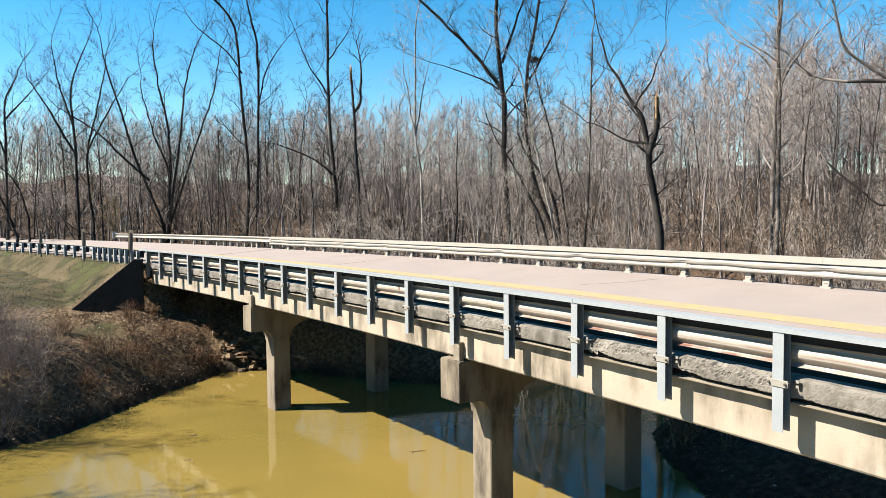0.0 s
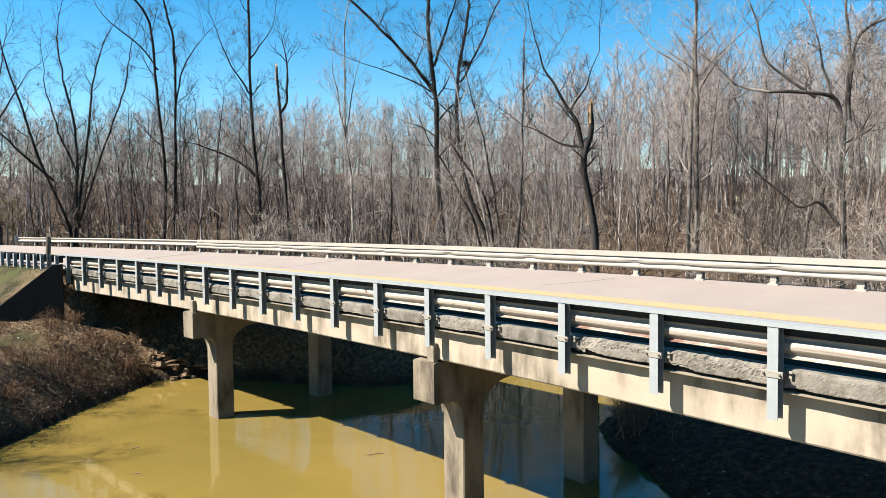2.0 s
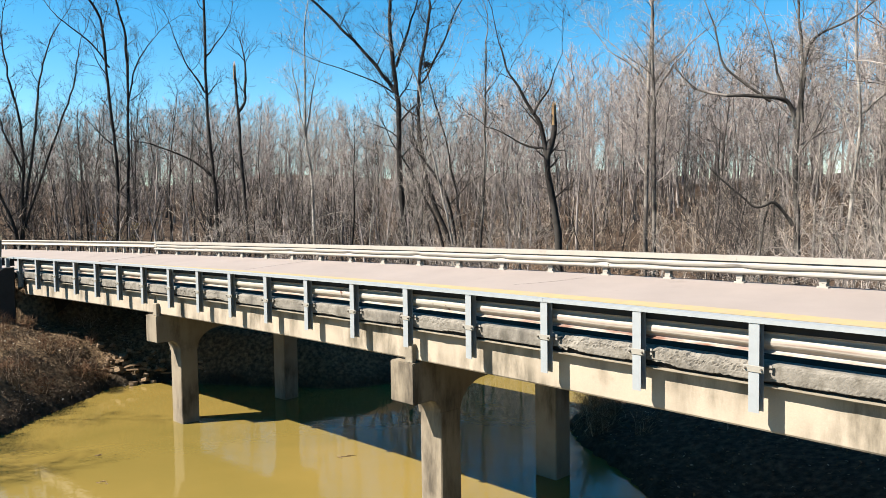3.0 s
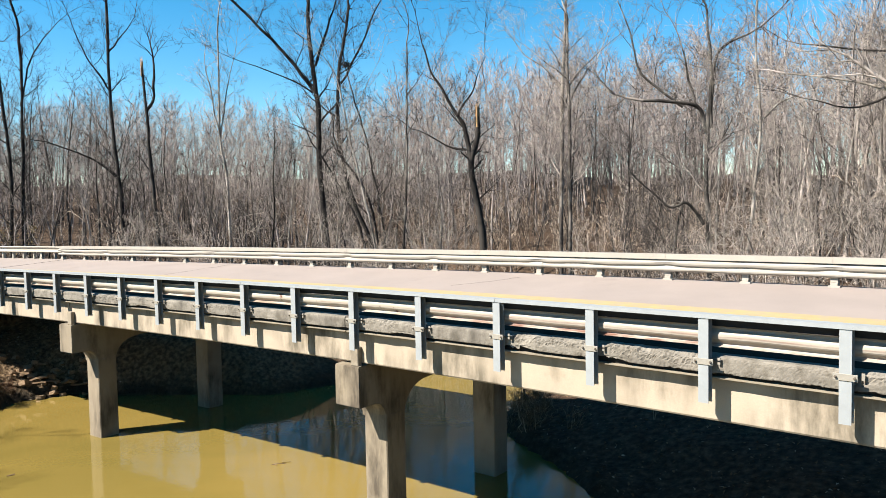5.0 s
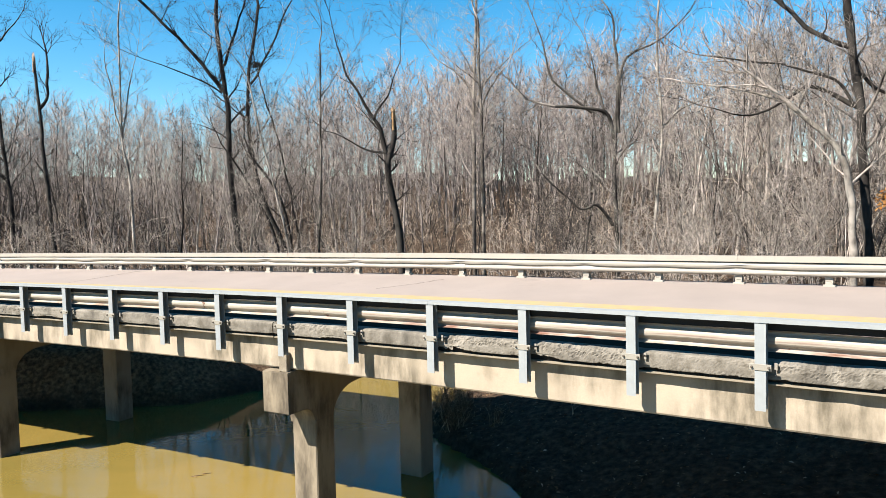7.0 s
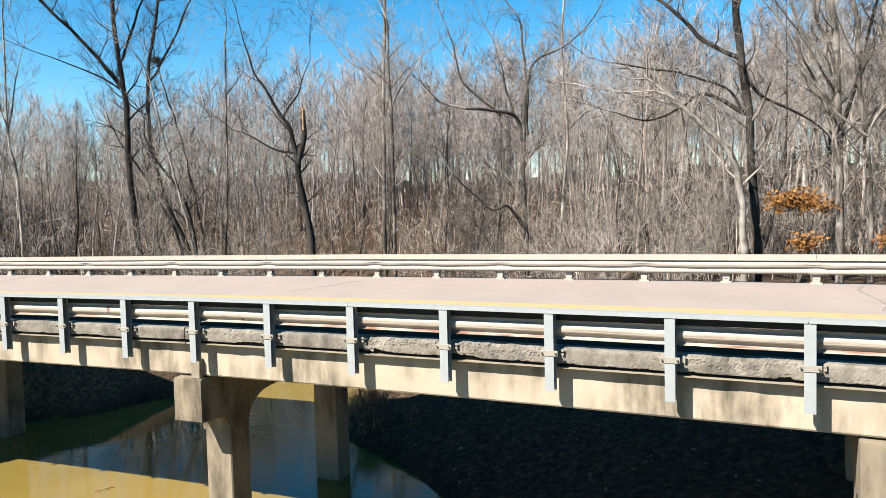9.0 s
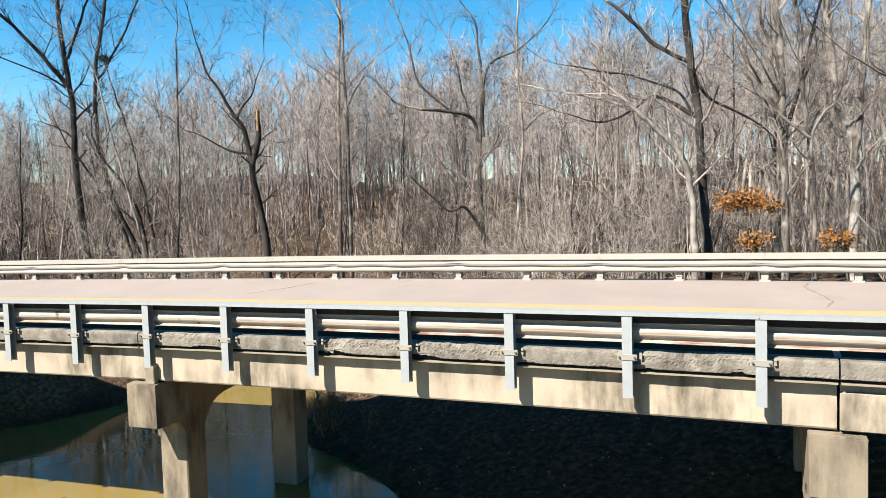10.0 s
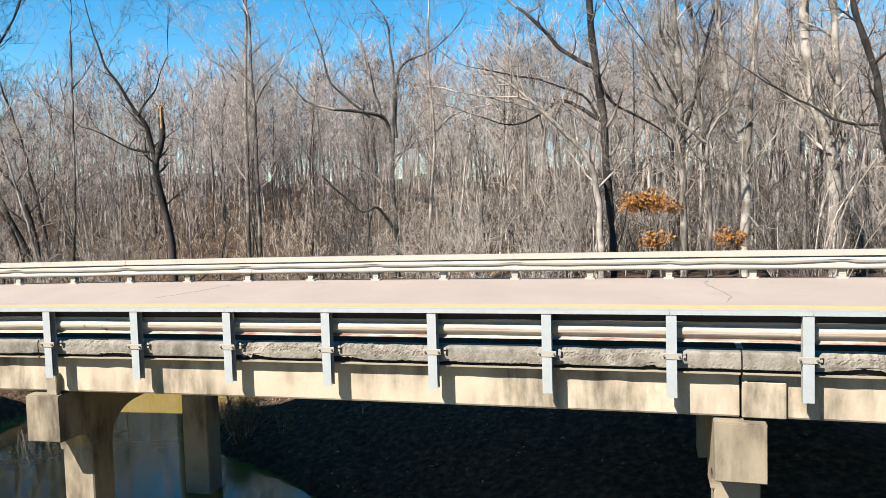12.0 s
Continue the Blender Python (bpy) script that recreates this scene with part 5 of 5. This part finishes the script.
# verge grass
verts, faces = [], []
count = 0
while count < 26000:
    s, d = rng.uniform(-56, -19.5), rng.uniform(-9.5, -0.3)
    p = C(s, d, 0, True)
    if rng.random() > verge(p.x, p.y) or (-26.2 < s < -24.2 and d > -3.2):
        continue
    count += 1
    z = ground_z(p.x, p.y) - 0.01
    a, h, w = rng.uniform(0, 6.3), rng.uniform(0.02, 0.065), rng.uniform(0.007, 0.015)
    dx, dy = math.cos(a), math.sin(a)
    b = rng.uniform(0.02, 0.09)
    o = len(verts)
    verts += [(p.x - dy * w, p.y + dx * w, z), (p.x + dy * w, p.y - dx * w, z), (p.x + dx * b * 0.4 + dy * w * 0.7, p.y + dy * b * 0.4 - dx * w * 0.7, z + h * 0.6), (p.x + dx * b * 0.4 - dy * w * 0.7, p.y + dy * b * 0.4 + dx * w * 0.7, z + h * 0.6), (p.x + dx * b, p.y + dy * b, z + h)]
    faces += [(o, o + 1, o + 2, o + 3), (o + 3, o + 2, o + 4)]
tagged(new("verge_grass", raw_mesh("verge_grass", verts, faces, M_grass)), "short tan and green winter grass on the road bank", "grass", kind="stuff")

# dead weeds on the left bank
weeds = Wood()
for n in range(3600):
    p, s, d = bank_place(rng, -1, 0.05, 9.0, -12, 3.5)
    if (s < ABUT and d > -3.4) or verge(p.x, p.y) > 0.35:
        continue
    h = rng.uniform(0.05, 0.22) * (1.8 if rng.random() < 0.1 else 1)
    lean = Vector((rng.gauss(0, 0.35), rng.gauss(0, 0.35), 1)).normalized()
    mid = p + lean * h * 0.55
    tip = mid + Vector((lean.x * 1.6 + rng.gauss(0, 0.3), lean.y * 1.6 + rng.gauss(0, 0.3), 0.6)) * h * 0.4
    weeds.tube([p - Vector((0, 0, 0.03)), mid, tip], [0.008, 0.006, 0.003], 3)
tagged(new("dead_weeds", weeds.mesh("dead_weeds", M_weed, False)), "matted brown dead weeds on the creek bank", "weeds", kind="stuff")


def leaf_quads(places, size, rng, flat=0.35):
    verts, faces = [], []
    for p in places:
        n = Vector((rng.gauss(0, flat), rng.gauss(0, flat), 1)).normalized()
        a = n.orthogonal().normalized()
        a.rotate(Matrix.Rotation(rng.uniform(0, 6.3), 3, n))
        b = n.cross(a)
        k = size * rng.uniform(0.6, 1.3)
        o = len(verts)
        curl = n * k * rng.uniform(0.1, 0.5)
        verts += [p - a * k, p + b * k * 0.55 + curl, p + a * k, p - b * k * 0.55 + curl]
        faces += [(o, o + 1, o + 2), (o, o + 2, o + 3)]
    return verts, faces


places = []
for n in range(9000):
    p, s, d = bank_place(rng, -1, 0.0, 10, -12, 5)
    if (s < ABUT and d > -3.4) or (verge(p.x, p.y) > 0.35 and rng.random() < 0.7):
        continue
    places.append(p + Vector((0, 0, 0.02)))
tagged(new("leaf_litter", raw_mesh("leaf_litter", *leaf_quads(places, 0.05, rng, 0.5), M_leaf)), "curled brown fallen leaves on the bank", "leaves", kind="stuff")
places = []
for n in range(1800):
    p, s, d = bank_place(rng, 1, 0.0, 12, 5, 16)
    places.append(p + Vector((0, 0, 0.02)))
tagged(new("leaf_litter", raw_mesh("leaf_litter", *leaf_quads(places, 0.05, rng, 0.5), M_leaf)), "curled brown fallen leaves under the bridge", "leaves", kind="stuff")


def shrub_mesh(rng, stems, height, twigs=6, thin=0.0045):
    w = Wood()
    for n in range(stems):
        a = rng.uniform(0, 6.3)
        way = Vector((math.cos(a) * rng.uniform(0.1, 0.7), math.sin(a) * rng.uniform(0.1, 0.7), 1))
        branch(w, rng, Vector((rng.gauss(0, 0.15), rng.gauss(0, 0.15), -0.05)), way, height * rng.uniform(0.6, 1.1), 0.012, 1, 3, (3, twigs, 4, 3), 0.22, 0.06, thin, 0)
    return w


shrubs = [shrub_mesh(rng, 13, h).mesh("crown", M_thicket, False) for h in (1.6, 1.9, 1.3)]
n = 0
while n < 44:
    p, s, d = bank_place(rng, -1, 0.1, 6.0, -12.5, -6.0)
    e = thing("shrub", ("leafless purple-grey creekside shrub with fine stems", "low tangled leafless creekside shrub")[n % 2], "shrub", "creekside shrubs")
    e.matrix_world = pose(*p, 0, 0, rng.uniform(0, 360)) @ Matrix.Scale(rng.uniform(0.7, 1.15), 4)
    ob = new("crown", shrubs[n % 3])
    ob.parent = e
    n += 1
low_shrubs = [shrub_mesh(rng, 8, h, 4, 0.006).mesh("crown", M_weed, False) for h in (0.8, 0.6)]
russet_shrubs = [shrub_mesh(rng, 10, h, 5, 0.006).mesh("crown", M_russet, False) for h in (0.7, 0.5, 0.6)]
for n in range(44):
    p, s, d = bank_place(rng, -1, 0.3, 6.5, -8, 2.5)
    if s < ABUT + 0.5 or verge(p.x, p.y) > 0.35:
        continue
    e = thing("shrub", ("low brown dead bush on the bank", "low russet bush with dry stems on the bank", "low red-brown brush on the creek bank")[n % 3], "shrub", "bank bushes")
    e.matrix_world = pose(*p, 0, 0, rng.uniform(0, 360)) @ Matrix.Scale(rng.uniform(0.6, 1.2), 4)
    new("crown", (low_shrubs[0], russet_shrubs[n % 3], russet_shrubs[0])[n % 3]).parent = e
for n in range(30):
    p, s, d = bank_place(rng, 1, -0.1, 2.5, 8.2, 15)
    e = thing("shrub", "dark leafless bush hanging over the creek bank", "shrub", "far bank bushes")
    e.matrix_world = pose(*p, 0, 0, rng.uniform(0, 360)) @ Matrix.Scale(rng.uniform(0.7, 1.3), 4)
    ob = new("crown", low_shrubs[n % 2])
    ob.parent = e


def stone_mesh(seed):
    """A broken block: a rough box with planes knocked off."""
    r = random.Random(seed)
    bm = bmesh.new()
    bmesh.ops.create_cube(bm, size=2.0)
    bmesh.ops.subdivide_edges(bm, edges=list(bm.edges), cuts=2, use_grid_fill=True)
    for v in bm.verts:
        v.co = Vector((v.co.x * 1.25, v.co.y * 0.8, v.co.z * 0.42))
    for k in range(7):
        n = Vector((r.gauss(0, 1), r.gauss(0, 1), r.gauss(0, 0.6))).normalized()
        far = r.uniform(0.5, 0.85)
        for v in bm.verts:
            over = v.co.dot(n) - far
            if over > 0:
                v.co -= n * over
    for v in bm.verts:
        v.co += Vector((r.gauss(0, 0.03), r.gauss(0, 0.03), r.gauss(0, 0.03)))
    return to_mesh("creek_stone", bm, M_stone)


stones = [stone_mesh(k * 7 + 3) for k in range(6)]
for n in range(46):
    d = rng.uniform(2.0, 5.2)
    u = rng.gauss(0.9, 0.55)
    s = along(LEFT_SHORE, d) - u
    p = C(s, d, 0, True)
    size = rng.uniform(0.08, 0.21) * (1.4 if rng.random() < 0.15 else 1)
    p.z = max(ground_z(p.x, p.y), WATER - 0.1) + size * 0.2 + rng.uniform(0, 0.12)
    ob = new("stone", stones[n % 6])
    ob.matrix_world = pose(*p, rng.uniform(-25, 25), rng.uniform(-25, 25), rng.uniform(0, 360)) @ Matrix.Scale(size, 4)
    tagged(ob, ("tan broken stone on the creek bank", "flat brown stone at the waterline")[n % 2], "stone", "bank stones")
for n in range(16):
    d0 = rng.uniform(2.2, 4.8)
    s0 = along(LEFT_SHORE, d0) - rng.gauss(0.9, 0.4)
    p = C(s0, d0, 0, True)
    p.z = max(ground_z(p.x, p.y), WATER) + rng.uniform(0.06, 0.22)
    half, wide, thick = rng.uniform(0.2, 0.75), rng.uniform(0.05, 0.11), rng.uniform(0.02, 0.045)
    bm = bmesh.new()
    rings = []
    for k in range(7):
        x = (k / 3 - 1) * half
        j = lambda q: q * rng.uniform(0.8, 1.12)
        sag = 0.03 * math.sin(k * 1.3 + n)
        rings.append([Vector((x, -j(wide), sag - j(thick))), Vector((x, j(wide), sag - j(thick))), Vector((x, j(wide), sag + j(thick))), Vector((x, 0, sag + j(thick) * 1.5)), Vector((x, -j(wide), sag + j(thick)))])
    tube_faces(bm, rings)
    me = to_mesh("driftwood", done(bm), M_log)
    ob = new("driftwood", me)
    ob.matrix_world = pose(*p, rng.uniform(-25, 25), rng.uniform(-16, 16), rng.choice((35, 20, 60, 110)) + rng.uniform(-15, 15))
    tagged(ob, "split tan-brown driftwood lying among creek stones", "driftwood", "driftwood pieces")


# ---- trees that keep dry leaves, nest, floating twigs ----
def leafy_sapling(s, d, height, leaf_lo, leaf_hi, wide, count, mat, label):
    p = C(s, d, 0, True)
    p.z = ground_z(p.x, p.y)
    t, c = wild_tree(rng, height, 0.035, 0.15, wide, 0.3, 2, (5, 6, 4), 0.006, 2, 1)
    e = thing("sapling", label, "sapling", "leafy saplings")
    e.matrix_world = pose(*p)
    for nm, w in (("trunk", t), ("crown", c)):
        new(nm, w.mesh(nm, BARK["grey"])).parent = e
    spots_ = [v for v in c.v if leaf_lo < v.z < leaf_hi]
    places = [spots_[rng.randrange(len(spots_))] + Vector((rng.gauss(0, 0.10), rng.gauss(0, 0.10), rng.gauss(0, 0.07))) for _ in range(count)]
    new("foliage", raw_mesh("foliage", *leaf_quads(places, 0.06, rng, 1.2), mat)).parent = e


def leaf_spray(s, d, z, wide, deep, high, count, label):
    """A thin tree with one level spray of dry leaves."""
    p = C(s + 0.5, d + 0.3, 0, True)
    p.z = ground_z(p.x, p.y)
    mid = C(s, d, z, True)
    t, c = Wood(), Wood()
    t.tube([p - Vector((0, 0, 0.2)), p.lerp(mid, 0.5) + Vector((0.1, 0.1, 0)), mid + Vector((0.1, 0, 0.2))], [0.05, 0.035, 0.015], 6)
    places = []
    for n in range(26):
        tip = mid + Vector((rng.uniform(-wide, wide), rng.uniform(-deep, deep), rng.gauss(0, high * 0.5)))
        c.tube([mid + Vector((0.05, 0, rng.uniform(-0.5, 0.2))), mid.lerp(tip, 0.55) + Vector((0, 0, 0.1)), tip], [0.014, 0.01, 0.006], 3)
        for k in range(count // 26):
            places.append(mid.lerp(tip, rng.uniform(0.3, 1.08)) + Vector((rng.gauss(0, 0.12), rng.gauss(0, 0.12), rng.gauss(0, 0.11))))
    e = thing("sapling", label, "sapling", "leafy saplings")
    new("trunk", t.mesh("trunk", BARK["grey"])).parent = e
    new("crown", c.mesh("crown", BARK["grey"])).parent = e
    new("foliage", raw_mesh("foliage", *leaf_quads(places, 0.075, rng, 1.2), M_orange)).parent = e


leaf_spray(11.15, 16.3, 2.35, 1.15, 0.7, 0.5, 1100, "young tree holding bright orange dry leaves")
leaf_spray(11.45, 16.0, 1.0, 0.55, 0.45, 0.28, 320, "small sapling with rusty dry leaves")
leaf_spray(13.75, 16.3, 1.0, 0.55, 0.45, 0.28, 260, "low sapling with orange dry leaves")
leafy_sapling(20.5, 19.5, 4.2, 1.4, 4.0, 1.6, 500, M_tan, "young tree with pale tan dry leaves")
leafy_sapling(22.0, 22.0, 5.0, 1.4, 4.6, 1.8, 450, M_tan, "sapling with thin yellow-tan leaves")
leafy_sapling(-57.0, 11.0, 6.0, 2.4, 5.6, 1.9, 1100, M_tan, "sapling with pale tan dry leaves")
leafy_sapling(-43.0, 14.0, 4.6, 1.5, 4.4, 1.7, 300, M_orange, "sapling with sparse rusty leaves")
leafy_sapling(-38.0, 12.5, 3.4, 1.0, 3.2, 1.5, 260, M_tan, "bush with a few yellow-tan leaves")

nest = Wood()
c0 = C(-18.0, 20.6, 0, True) + Vector((math.cos(radians(49)), math.sin(radians(49)), 0)) * -0.45
c0.z = 11.1
for n in range(170):
    a = Vector((rng.gauss(0, 0.13), rng.gauss(0, 0.13), rng.gauss(0, 0.09)))
    b = a + Vector((rng.gauss(0, 0.13), rng.gauss(0, 0.13), rng.gauss(0, 0.06)))
    nest.tube([c0 + a, c0 + b], [0.02, 0.012], 3)
tagged(new("nest", nest.mesh("nest", BARK["dark"])), "dark clump of twigs lodged in a fork", "nest")

for s, d, turn, length in ((-5.9, 2.6, 30, 0.3), (-11.6, -2.4, 70, 0.22), (-9.2, -3.2, 10, 0.2)):
    p = C(s, d, WATER + 0.004, True)
    w = Wood()
    a = math.radians(turn)
    for k in range(4):
        q = p + Vector((rng.gauss(0, 0.08), rng.gauss(0, 0.08), 0.004))
        t = a + rng.gauss(0, 0.5)
        w.tube([q, q + Vector((math.cos(t), math.sin(t), 0.02)) * length * rng.uniform(0.5, 1)], [0.014, 0.006], 4)
    tagged(new("floating_twigs", w.mesh("floating_twigs", M_log)), "dark twigs floating on muddy water", "twigs", "floating twigs")
